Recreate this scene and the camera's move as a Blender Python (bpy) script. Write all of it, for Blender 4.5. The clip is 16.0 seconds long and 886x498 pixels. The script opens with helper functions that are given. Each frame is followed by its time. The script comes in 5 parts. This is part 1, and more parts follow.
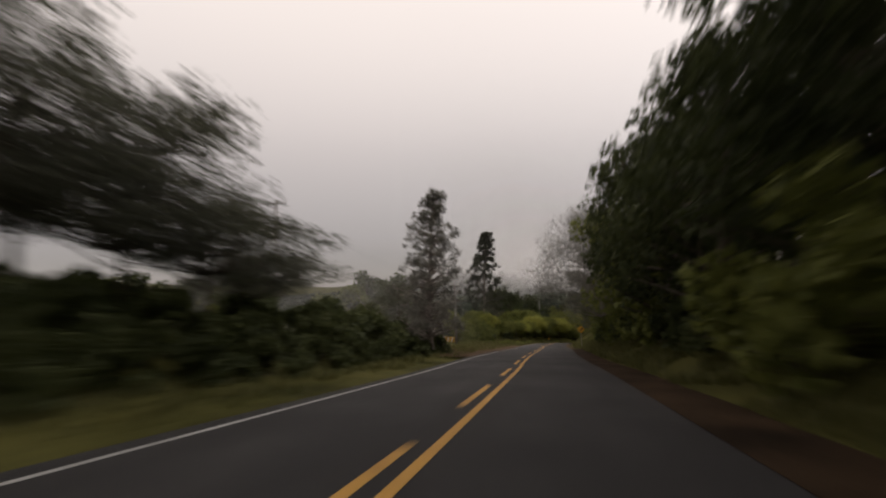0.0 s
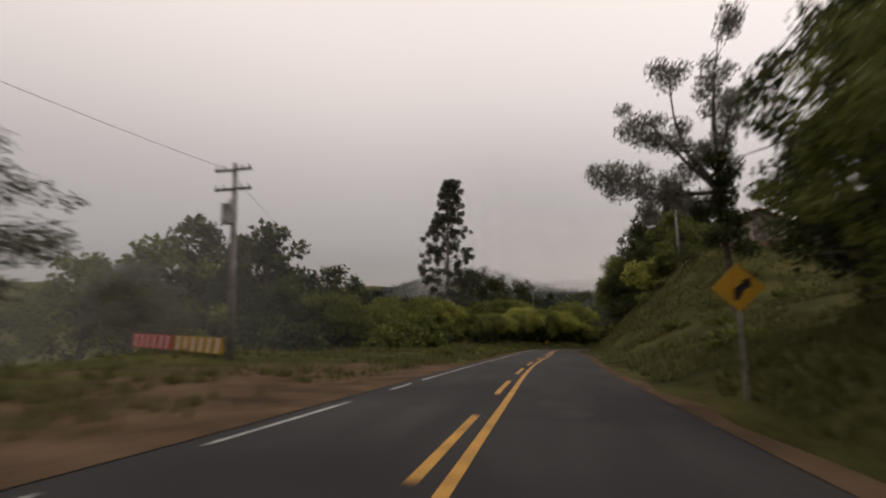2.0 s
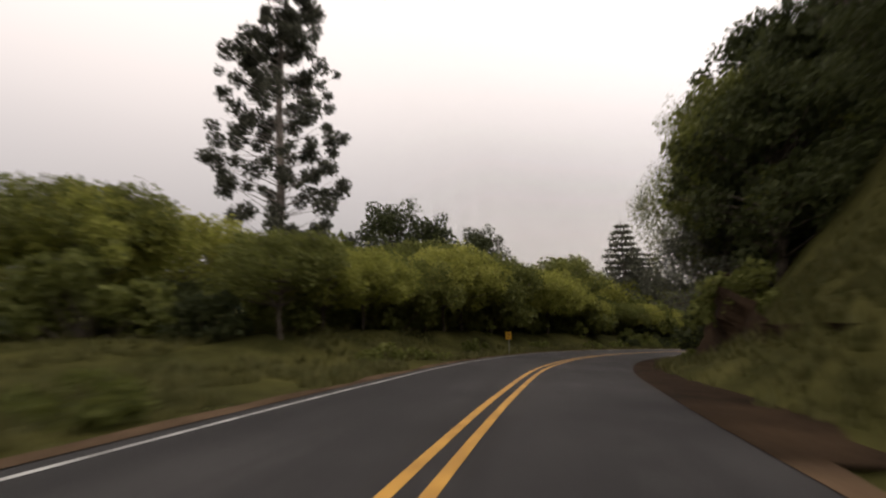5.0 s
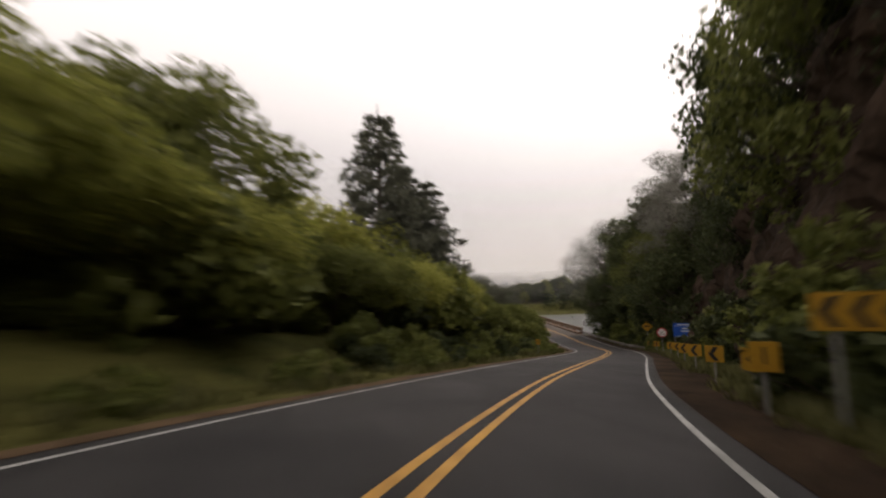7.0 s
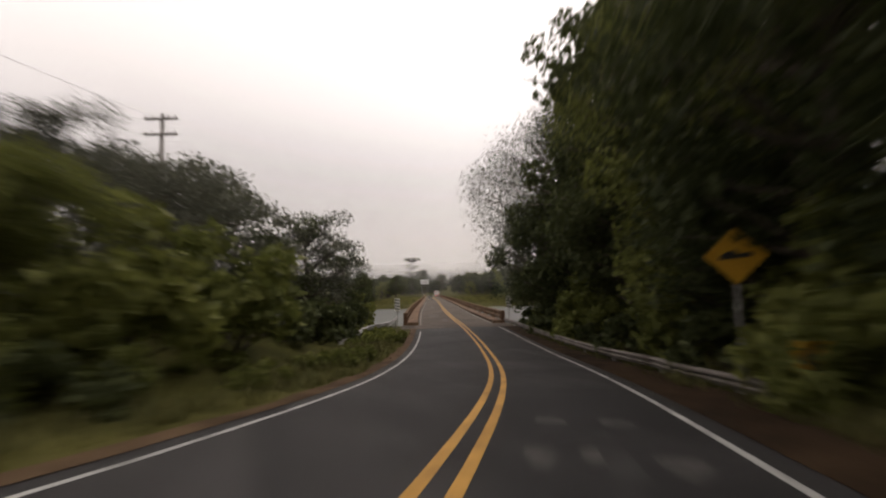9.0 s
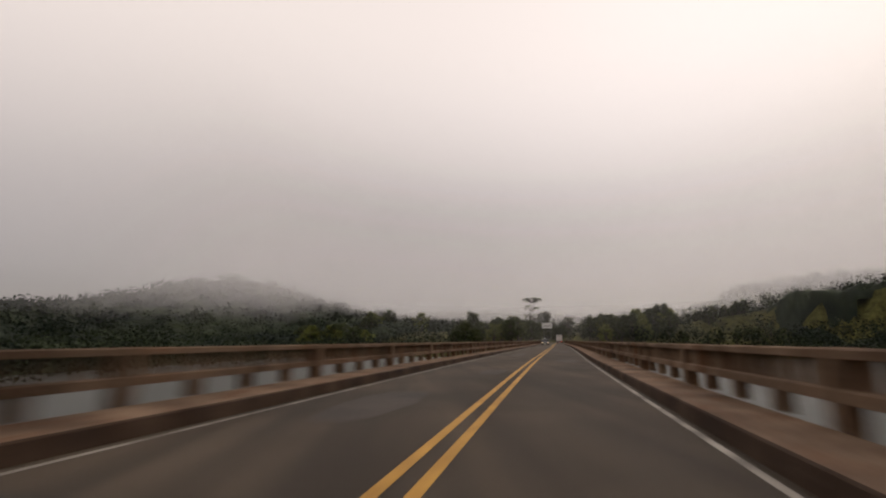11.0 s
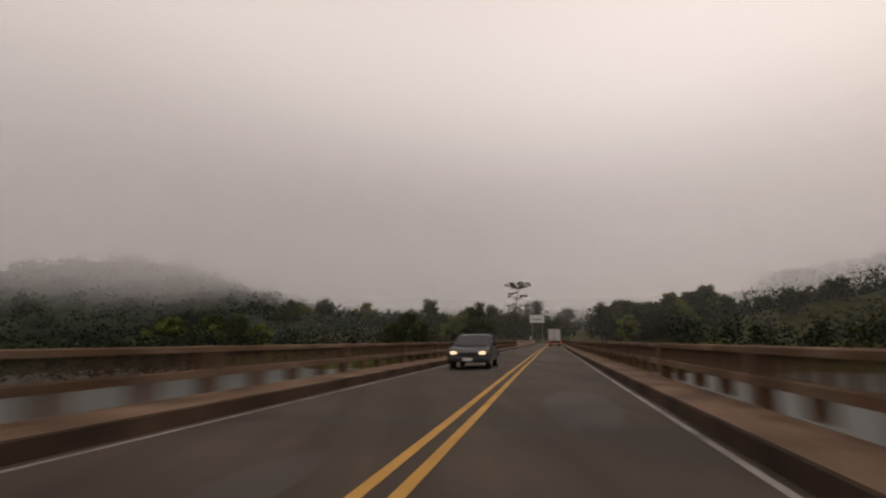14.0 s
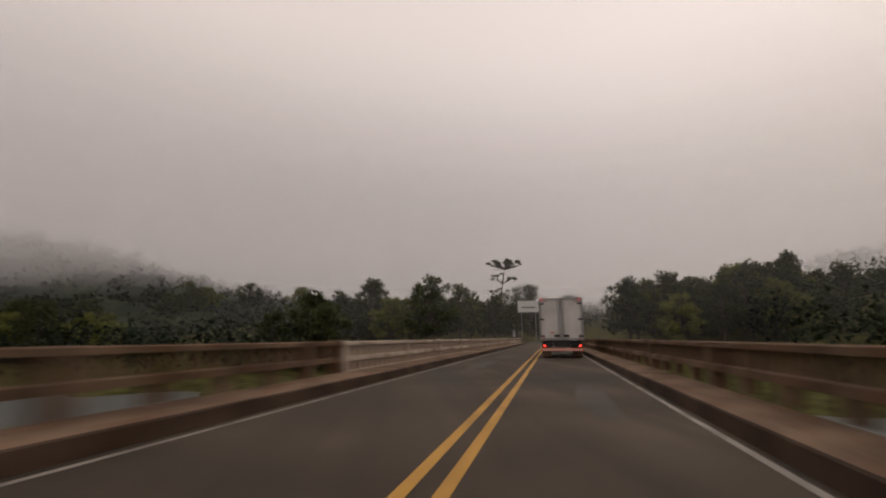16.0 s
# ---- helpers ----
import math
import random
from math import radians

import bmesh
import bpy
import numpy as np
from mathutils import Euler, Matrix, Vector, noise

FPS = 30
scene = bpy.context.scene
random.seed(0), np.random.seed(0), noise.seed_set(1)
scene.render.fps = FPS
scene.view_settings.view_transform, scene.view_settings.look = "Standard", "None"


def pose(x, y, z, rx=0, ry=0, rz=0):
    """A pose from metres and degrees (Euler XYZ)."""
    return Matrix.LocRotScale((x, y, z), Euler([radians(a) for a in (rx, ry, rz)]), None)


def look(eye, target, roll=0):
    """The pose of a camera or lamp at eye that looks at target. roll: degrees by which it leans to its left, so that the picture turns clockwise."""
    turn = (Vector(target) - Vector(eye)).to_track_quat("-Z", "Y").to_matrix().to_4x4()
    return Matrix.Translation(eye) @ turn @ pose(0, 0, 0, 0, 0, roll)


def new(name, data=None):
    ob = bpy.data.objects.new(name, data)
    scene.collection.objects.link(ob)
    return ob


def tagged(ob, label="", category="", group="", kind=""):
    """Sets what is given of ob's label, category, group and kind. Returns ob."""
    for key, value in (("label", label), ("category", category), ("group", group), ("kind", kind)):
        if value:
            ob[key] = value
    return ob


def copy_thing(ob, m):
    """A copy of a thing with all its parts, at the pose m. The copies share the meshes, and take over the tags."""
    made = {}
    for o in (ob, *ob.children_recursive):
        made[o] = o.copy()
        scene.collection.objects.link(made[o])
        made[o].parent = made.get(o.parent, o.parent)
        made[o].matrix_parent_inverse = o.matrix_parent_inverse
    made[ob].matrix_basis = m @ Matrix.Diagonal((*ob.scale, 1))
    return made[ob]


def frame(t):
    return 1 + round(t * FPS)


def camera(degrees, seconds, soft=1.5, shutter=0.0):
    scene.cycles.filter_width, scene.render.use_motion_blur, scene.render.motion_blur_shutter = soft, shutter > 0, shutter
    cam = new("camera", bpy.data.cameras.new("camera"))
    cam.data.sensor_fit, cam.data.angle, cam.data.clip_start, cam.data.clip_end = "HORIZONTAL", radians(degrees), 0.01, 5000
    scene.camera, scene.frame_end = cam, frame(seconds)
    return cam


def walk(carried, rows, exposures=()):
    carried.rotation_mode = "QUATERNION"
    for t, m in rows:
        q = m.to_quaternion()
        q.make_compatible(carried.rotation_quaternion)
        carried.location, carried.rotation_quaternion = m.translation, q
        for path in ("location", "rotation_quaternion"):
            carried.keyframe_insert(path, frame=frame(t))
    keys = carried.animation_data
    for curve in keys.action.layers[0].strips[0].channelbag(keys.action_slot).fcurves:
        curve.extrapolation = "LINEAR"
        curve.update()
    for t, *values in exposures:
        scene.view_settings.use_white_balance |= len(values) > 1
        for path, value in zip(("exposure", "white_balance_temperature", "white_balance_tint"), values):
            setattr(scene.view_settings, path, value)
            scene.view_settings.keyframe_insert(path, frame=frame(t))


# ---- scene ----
cam = camera(87.4, 16.0, soft=2.1, shutter=0.55)
TURN, LEAN = 12.78, -0.18
# seconds, x, y, z, heading clockwise from north, tilt over the road, fall of the road
PATH = [
    (0.0, -0.02, -14.60, 21.29, 0.00, 10.92, 5.03),
    (0.5, -0.04, 3.60, 19.69, -0.20, 10.98, 5.03),
    (1.0, -0.12, 18.56, 18.37, -0.41, 10.79, 5.03),
    (1.5, -0.14, 27.86, 17.55, 0.28, 11.46, 5.03),
    (2.0, -0.08, 36.50, 16.79, 0.24, 11.31, 5.03),
    (2.5, -0.09, 45.02, 16.04, -0.20, 10.91, 5.05),
    (3.0, -0.07, 53.97, 15.25, 0.79, 11.13, 5.08),
    (3.5, 0.19, 63.30, 14.41, 2.24, 11.38, 5.12),
    (4.0, 0.62, 73.00, 13.54, 2.57, 10.94, 5.16),
    (4.5, 1.01, 82.85, 12.65, 1.94, 10.56, 5.22),
    (5.0, 1.31, 92.65, 11.75, 1.78, 10.75, 5.27),
    (5.5, 1.77, 102.41, 10.84, 4.22, 11.05, 5.32),
    (6.0, 2.98, 112.08, 9.91, 10.80, 10.85, 5.36),
    (6.5, 5.74, 122.14, 8.91, 19.63, 10.55, 5.40),
    (7.0, 10.53, 132.95, 7.77, 27.91, 11.10, 5.42),
    (7.5, 17.02, 143.56, 6.57, 34.59, 11.10, 5.43),
    (8.0, 24.35, 153.40, 5.40, 38.17, 10.70, 5.43),
    (8.5, 31.84, 162.92, 4.25, 37.41, 10.60, 5.43),
    (9.0, 38.75, 172.65, 3.13, 32.88, 10.50, 5.43),
    (9.5, 44.73, 183.01, 2.03, 27.24, 11.30, 4.61),
    (10.0, 49.82, 194.10, 1.34, 22.14, 11.90, 1.73),
    (10.5, 54.28, 206.31, 1.20, 18.52, 11.60, 0.00),
    (11.0, 58.67, 220.00, 1.20, 17.45, 11.20, 0.00),
    (11.5, 63.38, 234.72, 1.20, 18.17, 11.04, 0.00),
    (12.0, 68.58, 250.14, 1.20, 19.01, 11.13, 0.00),
    (12.5, 74.08, 266.02, 1.20, 18.99, 11.54, 0.00),
    (13.0, 79.57, 282.19, 1.20, 18.60, 11.87, 0.00),
    (13.5, 85.02, 298.51, 1.20, 18.31, 11.08, 0.00),
    (14.0, 90.37, 314.84, 1.20, 17.98, 11.17, 0.00),
    (14.5, 95.65, 331.23, 1.20, 17.72, 11.38, 0.00),
    (15.0, 100.90, 347.68, 1.20, 17.79, 11.15, 0.00),
    (15.5, 106.26, 364.19, 1.20, 18.21, 11.13, 0.00),
    (16.0, 111.76, 380.78, 1.20, 18.30, 10.85, 0.00),
]
walk(cam, [(t, pose(x, y, z, -fall, 0, -head) @ pose(0, 0, 0, 90 + tilt, 0, TURN) @ pose(0, 0, 0, 0, 0, LEAN)) for t, x, y, z, head, tilt, fall in PATH],
     exposures=[(0.0, 0.35, 6500, 10), (0.6, 0.4, 6500, 10), (1.2, 0.36, 6500, 10), (2.0, 0.28, 6500, 10), (3.2, 0.4, 6500, 10), (5.3, 0.75, 6500, 10), (7.0, 0.8, 6500, 10), (9.0, 0.78, 6500, 10), (10.2, 0.5, 6500, 10), (12.3, -0.02, 6680, 13), (16.0, 0.0, 6680, 13)])

# ---- light: low overcast at dawn ----
world = bpy.data.worlds.new("overcast_sky")
scene.world = world
world.use_nodes = True
wn, wl = world.node_tree.nodes, world.node_tree.links
wn.clear()
wout, wbg, wmix = wn.new("ShaderNodeOutputWorld"), wn.new("ShaderNodeBackground"), wn.new("ShaderNodeMix")
wsky, wco, wsep, wramp = wn.new("ShaderNodeTexSky"), wn.new("ShaderNodeTexCoord"), wn.new("ShaderNodeSeparateXYZ"), wn.new("ShaderNodeValToRGB")
wsky.sky_type, wsky.sun_disc, wsky.sun_elevation, wsky.sun_rotation = "NISHITA", False, radians(24), radians(60)
wsc = wn.new("ShaderNodeVectorMath")
wsc.operation, wsc.inputs[3].default_value = "SCALE", 0.09
wl.new(wsky.outputs[0], wsc.inputs[0])
wl.new(wco.outputs["Generated"], wsep.inputs[0])
wl.new(wsep.outputs[2], wramp.inputs[0])
STOPS = [(0.0, (0.255, 0.222, 0.212)), (0.12, (0.325, 0.288, 0.275)), (0.34, (0.58, 0.515, 0.485)), (0.60, (0.84, 0.745, 0.69)), (1.0, (0.72, 0.645, 0.60))]
while len(wramp.color_ramp.elements) < len(STOPS):
    wramp.color_ramp.elements.new(0.5)
for el, (at_, col) in zip(wramp.color_ramp.elements, STOPS):
    el.position, el.color = at_, (*col, 1)
wramp.color_ramp.interpolation = "CARDINAL"
wmix.data_type = "RGBA"
wmix.inputs[0].default_value = 0.9
wl.new(wsc.outputs[0], wmix.inputs[6])
wl.new(wramp.outputs[0], wmix.inputs[7])
# the cloud is a little brighter round the hidden sun
wdot, wpow, wadd = wn.new("ShaderNodeVectorMath"), wn.new("ShaderNodeMath"), wn.new("ShaderNodeMix")
wdot.operation, wdot.inputs[1].default_value = "DOT_PRODUCT", (0.60, 0.71, 0.37)
wpow.operation, wpow.use_clamp, wpow.inputs[1].default_value = "POWER", True, 9.0
wadd.data_type, wadd.blend_type, wadd.inputs[7].default_value = "RGBA", "ADD", (0.17, 0.15, 0.14, 1)
wl.new(wco.outputs["Generated"], wdot.inputs[0])
wl.new(wdot.outputs["Value"], wpow.inputs[0])
wl.new(wpow.outputs[0], wadd.inputs[0])
wl.new(wmix.outputs[2], wadd.inputs[6])
wl.new(wadd.outputs[2], wbg.inputs[0])
wbg.inputs[1].default_value = 1.0
wl.new(wbg.outputs[0], wout.inputs[0])
sun = new("sun", bpy.data.lights.new("sun", "SUN"))
sun.data.energy, sun.data.angle, sun.data.color = 0.5, radians(25), (1.0, 0.93, 0.86)
sun.matrix_world = look((0, 0, 60), (-40, -25, 0))

# ---- materials ----
def tree_of(name):
    m = bpy.data.materials.new(name)
    m.use_nodes = True
    nt = m.node_tree
    return m, nt, nt.nodes["Principled BSDF"]


def surface(name, dark, light, rough=0.8, scale=4.0, fine=40.0, bump=0.3, metal=0.0, vary=0.0, spec=0.3):
    """Two-scale procedural surface: broad stains, fine grain, relief; vary: difference between pieces."""
    m, nt, b = tree_of(name)
    n, l = nt.nodes, nt.links
    co = n.new("ShaderNodeTexCoord")
    n1, n2 = n.new("ShaderNodeTexNoise"), n.new("ShaderNodeTexNoise")
    n1.inputs["Scale"].default_value, n1.inputs["Detail"].default_value = scale, 6
    n2.inputs["Scale"].default_value, n2.inputs["Detail"].default_value = fine, 4
    l.new(co.outputs["Object"], n1.inputs["Vector"])
    l.new(co.outputs["Object"], n2.inputs["Vector"])
    add = n.new("ShaderNodeMath")
    add.operation = "MULTIPLY_ADD"
    add.inputs[1].default_value, add.inputs[2].default_value = 0.35, -0.17
    l.new(n2.outputs[0], add.inputs[0])
    sum_ = n.new("ShaderNodeMath")
    l.new(n1.outputs[0], sum_.inputs[0])
    l.new(add.outputs[0], sum_.inputs[1])
    last = sum_
    if vary:
        info = n.new("ShaderNodeObjectInfo")
        isl = n.new("ShaderNodeNewGeometry")
        a = n.new("ShaderNodeMath")
        a.operation = "ADD"
        l.new(info.outputs["Random"], a.inputs[0])
        l.new(isl.outputs["Random Per Island"], a.inputs[1])
        v = n.new("ShaderNodeMath")
        v.operation = "MULTIPLY_ADD"
        v.inputs[1].default_value, v.inputs[2].default_value = vary, -vary
        l.new(a.outputs[0], v.inputs[0])
        s2 = n.new("ShaderNodeMath")
        l.new(last.outputs[0], s2.inputs[0])
        l.new(v.outputs[0], s2.inputs[1])
        last = s2
    ramp = n.new("ShaderNodeValToRGB")
    ramp.color_ramp.elements[0].position, ramp.color_ramp.elements[0].color = 0.3, (*dark, 1)
    ramp.color_ramp.elements[1].position, ramp.color_ramp.elements[1].color = 0.72, (*light, 1)
    l.new(last.outputs[0], ramp.inputs[0])
    l.new(ramp.outputs[0], b.inputs["Base Color"])
    b.inputs["Roughness"].default_value, b.inputs["Metallic"].default_value = rough, metal
    b.inputs["Specular IOR Level"].default_value = spec
    if bump:
        bp = n.new("ShaderNodeBump")
        bp.inputs["Strength"].default_value, bp.inputs["Distance"].default_value = bump, 0.03
        l.new(n2.outputs[0], bp.inputs["Height"])
        l.new(bp.outputs[0], b.inputs["Normal"])
    return m


def foliage(name, dark, light, through_=0.3):
    m, nt, b = tree_of(name)
    n, l = nt.nodes, nt.links
    isl, info, ramp = n.new("ShaderNodeNewGeometry"), n.new("ShaderNodeObjectInfo"), n.new("ShaderNodeValToRGB")
    a = n.new("ShaderNodeMath")
    a.operation = "MULTIPLY_ADD"
    a.inputs[1].default_value = 0.6
    s = n.new("ShaderNodeMath")
    s.operation = "MULTIPLY"
    s.inputs[1].default_value = 0.4
    l.new(info.outputs["Random"], s.inputs[0])
    l.new(isl.outputs["Random Per Island"], a.inputs[0])
    l.new(s.outputs[0], a.inputs[2])
    ramp.color_ramp.elements[0].color, ramp.color_ramp.elements[1].color = (*dark, 1), (*light, 1)
    l.new(a.outputs[0], ramp.inputs[0])
    l.new(ramp.outputs[0], b.inputs["Base Color"])
    b.inputs["Roughness"].default_value, b.inputs["Specular IOR Level"].default_value = 0.7, 0.2
    tr, mix = n.new("ShaderNodeBsdfTranslucent"), n.new("ShaderNodeMixShader")
    mix.inputs[0].default_value = through_
    l.new(ramp.outputs[0], tr.inputs[0])
    l.new(b.outputs[0], mix.inputs[1])
    l.new(tr.outputs[0], mix.inputs[2])
    l.new(mix.outputs[0], n["Material Output"].inputs[0])
    return m


def far_foliage(name, dark, light):
    """Woods far off: the green changes from stand to stand."""
    m, nt, b = tree_of(name)
    n, l = nt.nodes, nt.links
    co, ns, isl, ramp, a = n.new("ShaderNodeTexCoord"), n.new("ShaderNodeTexNoise"), n.new("ShaderNodeNewGeometry"), n.new("ShaderNodeValToRGB"), n.new("ShaderNodeMath")
    ns.inputs["Scale"].default_value, ns.inputs["Detail"].default_value = 0.035, 5
    l.new(co.outputs["Object"], ns.inputs["Vector"])
    a.operation, a.inputs[1].default_value = "MULTIPLY_ADD", 0.12
    l.new(isl.outputs["Random Per Island"], a.inputs[0])
    l.new(ns.outputs[0], a.inputs[2])
    ramp.color_ramp.elements[0].position, ramp.color_ramp.elements[0].color = 0.42, (*dark, 1)
    ramp.color_ramp.elements[1].position, ramp.color_ramp.elements[1].color = 0.75, (*light, 1)
    l.new(a.outputs[0], ramp.inputs[0])
    l.new(ramp.outputs[0], b.inputs["Base Color"])
    b.inputs["Roughness"].default_value, b.inputs["Specular IOR Level"].default_value = 0.9, 0.1
    return m


def streaked(name, dark, light, rust):
    """Old concrete: blotches, grain and rust streaks that run down."""
    m = surface(name, dark, light, 0.9, 0.9, 14, 0.5, spec=0.15)
    n, l = m.node_tree.nodes, m.node_tree.links
    b = n["Principled BSDF"]
    base = b.inputs["Base Color"].links[0].from_socket
    co, mp, ns, rp, mx = n.new("ShaderNodeTexCoord"), n.new("ShaderNodeMapping"), n.new("ShaderNodeTexNoise"), n.new("ShaderNodeMapRange"), n.new("ShaderNodeMix")
    mp.inputs["Scale"].default_value = (2.6, 2.6, 0.35)
    l.new(co.outputs["Object"], mp.inputs[0])
    l.new(mp.outputs[0], ns.inputs["Vector"])
    ns.inputs["Scale"].default_value, ns.inputs["Detail"].default_value = 1.0, 6
    rp.inputs[1].default_value, rp.inputs[2].default_value, rp.inputs[4].default_value = 0.5, 0.68, 0.8
    l.new(ns.outputs[0], rp.inputs[0])
    mx.data_type = "RGBA"
    l.new(rp.outputs[0], mx.inputs[0])
    l.new(base, mx.inputs[6])
    mx.inputs[7].default_value = (*rust, 1)
    l.new(mx.outputs[2], b.inputs["Base Color"])
    return m


def plain(name, col, rough=0.5, metal=0.0, glow=0.0, glow_col=None):
    m, nt, b = tree_of(name)
    b.inputs["Base Color"].default_value = (*col, 1)
    b.inputs["Roughness"].default_value, b.inputs["Metallic"].default_value = rough, metal
    if glow:
        b.inputs["Emission Color"].default_value, b.inputs["Emission Strength"].default_value = (*(glow_col or col), 1), glow
    return m


ASPHALT = surface("asphalt", (0.013, 0.0125, 0.0128), (0.043, 0.0412, 0.0402), 0.8, 0.28, 45, 0.5, spec=0.2)
DECK = surface("worn_bridge_deck", (0.028, 0.0210, 0.0140), (0.088, 0.067, 0.045), 0.8, 0.25, 30, 0.5, spec=0.2)


def with_tracks(m, turn, dark):
    """Long worn bands along the lanes over a road surface."""
    n, l = m.node_tree.nodes, m.node_tree.links
    b = n["Principled BSDF"]
    base = b.inputs["Base Color"].links[0].from_socket
    co, mp, ns, rp, mx = n.new("ShaderNodeTexCoord"), n.new("ShaderNodeMapping"), n.new("ShaderNodeTexNoise"), n.new("ShaderNodeMapRange"), n.new("ShaderNodeMix")
    mp.inputs["Rotation"].default_value, mp.inputs["Scale"].default_value = (0, 0, radians(turn)), (1.25, 0.045, 1.0)
    l.new(co.outputs["Object"], mp.inputs[0])
    l.new(mp.outputs[0], ns.inputs["Vector"])
    ns.inputs["Scale"].default_value, ns.inputs["Detail"].default_value = 1.0, 5
    rp.inputs[1].default_value, rp.inputs[2].default_value, rp.inputs[4].default_value = 0.42, 0.66, 0.75
    l.new(ns.outputs[0], rp.inputs[0])
    mx.data_type = "RGBA"
    l.new(rp.outputs[0], mx.inputs[0])
    l.new(base, mx.inputs[6])
    mx.inputs[7].default_value = (*dark, 1)
    l.new(mx.outputs[2], b.inputs["Base Color"])


with_tracks(DECK, 18.3, (0.026, 0.019, 0.013))
with_tracks(ASPHALT, 20.0, (0.017, 0.0165, 0.0165))
YELLOW = surface("worn_yellow_paint", (0.26, 0.13, 0.02), (0.55, 0.30, 0.05), 0.7, 3, 25, 0.2)
WHITE = surface("worn_white_paint", (0.16, 0.16, 0.15), (0.48, 0.48, 0.46), 0.75, 2.2, 25, 0.2)
GRASS = surface("verge_grass", (0.020, 0.022, 0.006), (0.084, 0.079, 0.024), 0.95, 0.35, 6, 0.8, spec=0.04)
EARTH = surface("bare_red_earth", (0.045, 0.030, 0.018), (0.115, 0.076, 0.046), 0.95, 0.7, 12, 0.7, spec=0.05)
ROCK = surface("weathered_rock", (0.016, 0.0115, 0.008), (0.062, 0.042, 0.029), 0.95, 0.5, 5, 0.9, spec=0.06)
STAINED = streaked("stained_concrete", (0.055, 0.034, 0.021), (0.220, 0.150, 0.100), (0.11, 0.048, 0.021))
# concrete of the kerb faces, darkened to carry the shadow band under the walk
KERB_SHADE = streaked("shaded_dark_kerb", (0.020, 0.013, 0.009), (0.085, 0.055, 0.037), (0.035, 0.018, 0.010))
PALE = streaked("whitewashed_concrete", (0.20, 0.14, 0.10), (0.60, 0.53, 0.44), (0.20, 0.09, 0.04))
WORN_WHITE = surface("dirty_white_paint", (0.07, 0.06, 0.05), (0.34, 0.31, 0.27), 0.8, 1.6, 18, 0.2)
BARK = surface("bark", (0.045, 0.036, 0.028), (0.14, 0.115, 0.09), 0.95, 3, 30, 0.8)
PALE_BARK = surface("pale_bark", (0.12, 0.10, 0.085), (0.30, 0.27, 0.24), 0.9, 2, 20, 0.5)
LEAF_DARK = foliage("dark_leaves", (0.028, 0.037, 0.014), (0.088, 0.100, 0.036), 0.35)
LEAF_GREEN = foliage("green_leaves", (0.070, 0.085, 0.020), (0.205, 0.215, 0.058), 0.42)
LEAF_LIME = foliage("young_leaves", (0.150, 0.170, 0.032), (0.390, 0.385, 0.095), 0.5)
LEAF_GREY = foliage("grey_green_leaves", (0.056, 0.060, 0.044), (0.145, 0.148, 0.106), 0.38)
# leaf colour lifted and greyed to stand for the mist over these crowns
LEAF_HAZE = foliage("hazed_feathery_leaves", (0.120, 0.118, 0.100), (0.240, 0.230, 0.195), 0.5)
LEAF_FAR = far_foliage("distant_leaves", (0.010, 0.015, 0.011), (0.036, 0.048, 0.022))
BLADES = foliage("grass_blades", (0.045, 0.055, 0.014), (0.145, 0.135, 0.050))
RAIL_STEEL = surface("dirty_rail_steel", (0.07, 0.06, 0.05), (0.22, 0.20, 0.18), 0.7, 1.2, 30, 0.2, 0.3)
STEEL = surface("galvanised_steel", (0.16, 0.15, 0.14), (0.36, 0.35, 0.33), 0.6, 2, 30, 0.2, 0.4)
POLE = surface("grey_concrete_pole", (0.16, 0.15, 0.14), (0.34, 0.32, 0.30), 0.9, 2, 20, 0.3)
BLACK = plain("black_plastic", (0.012, 0.012, 0.013), 0.6)
SIGN_YELLOW = surface("yellow_sign_face", (0.36, 0.19, 0.015), (0.50, 0.28, 0.025), 0.5, 2, 20, 0.0)
SIGN_BLACK = plain("black_sign_paint", (0.015, 0.014, 0.012), 0.6)
SIGN_BLUE = surface("blue_sign_face", (0.010, 0.06, 0.30), (0.018, 0.09, 0.40), 0.5, 2, 20, 0.0)
SIGN_WHITE = plain("white_sign_paint", (0.72, 0.72, 0.70), 0.5)
SIGN_RED = plain("red_sign_paint", (0.42, 0.03, 0.03), 0.5)
WIRE = plain("cable_black", (0.02, 0.02, 0.02), 0.7)


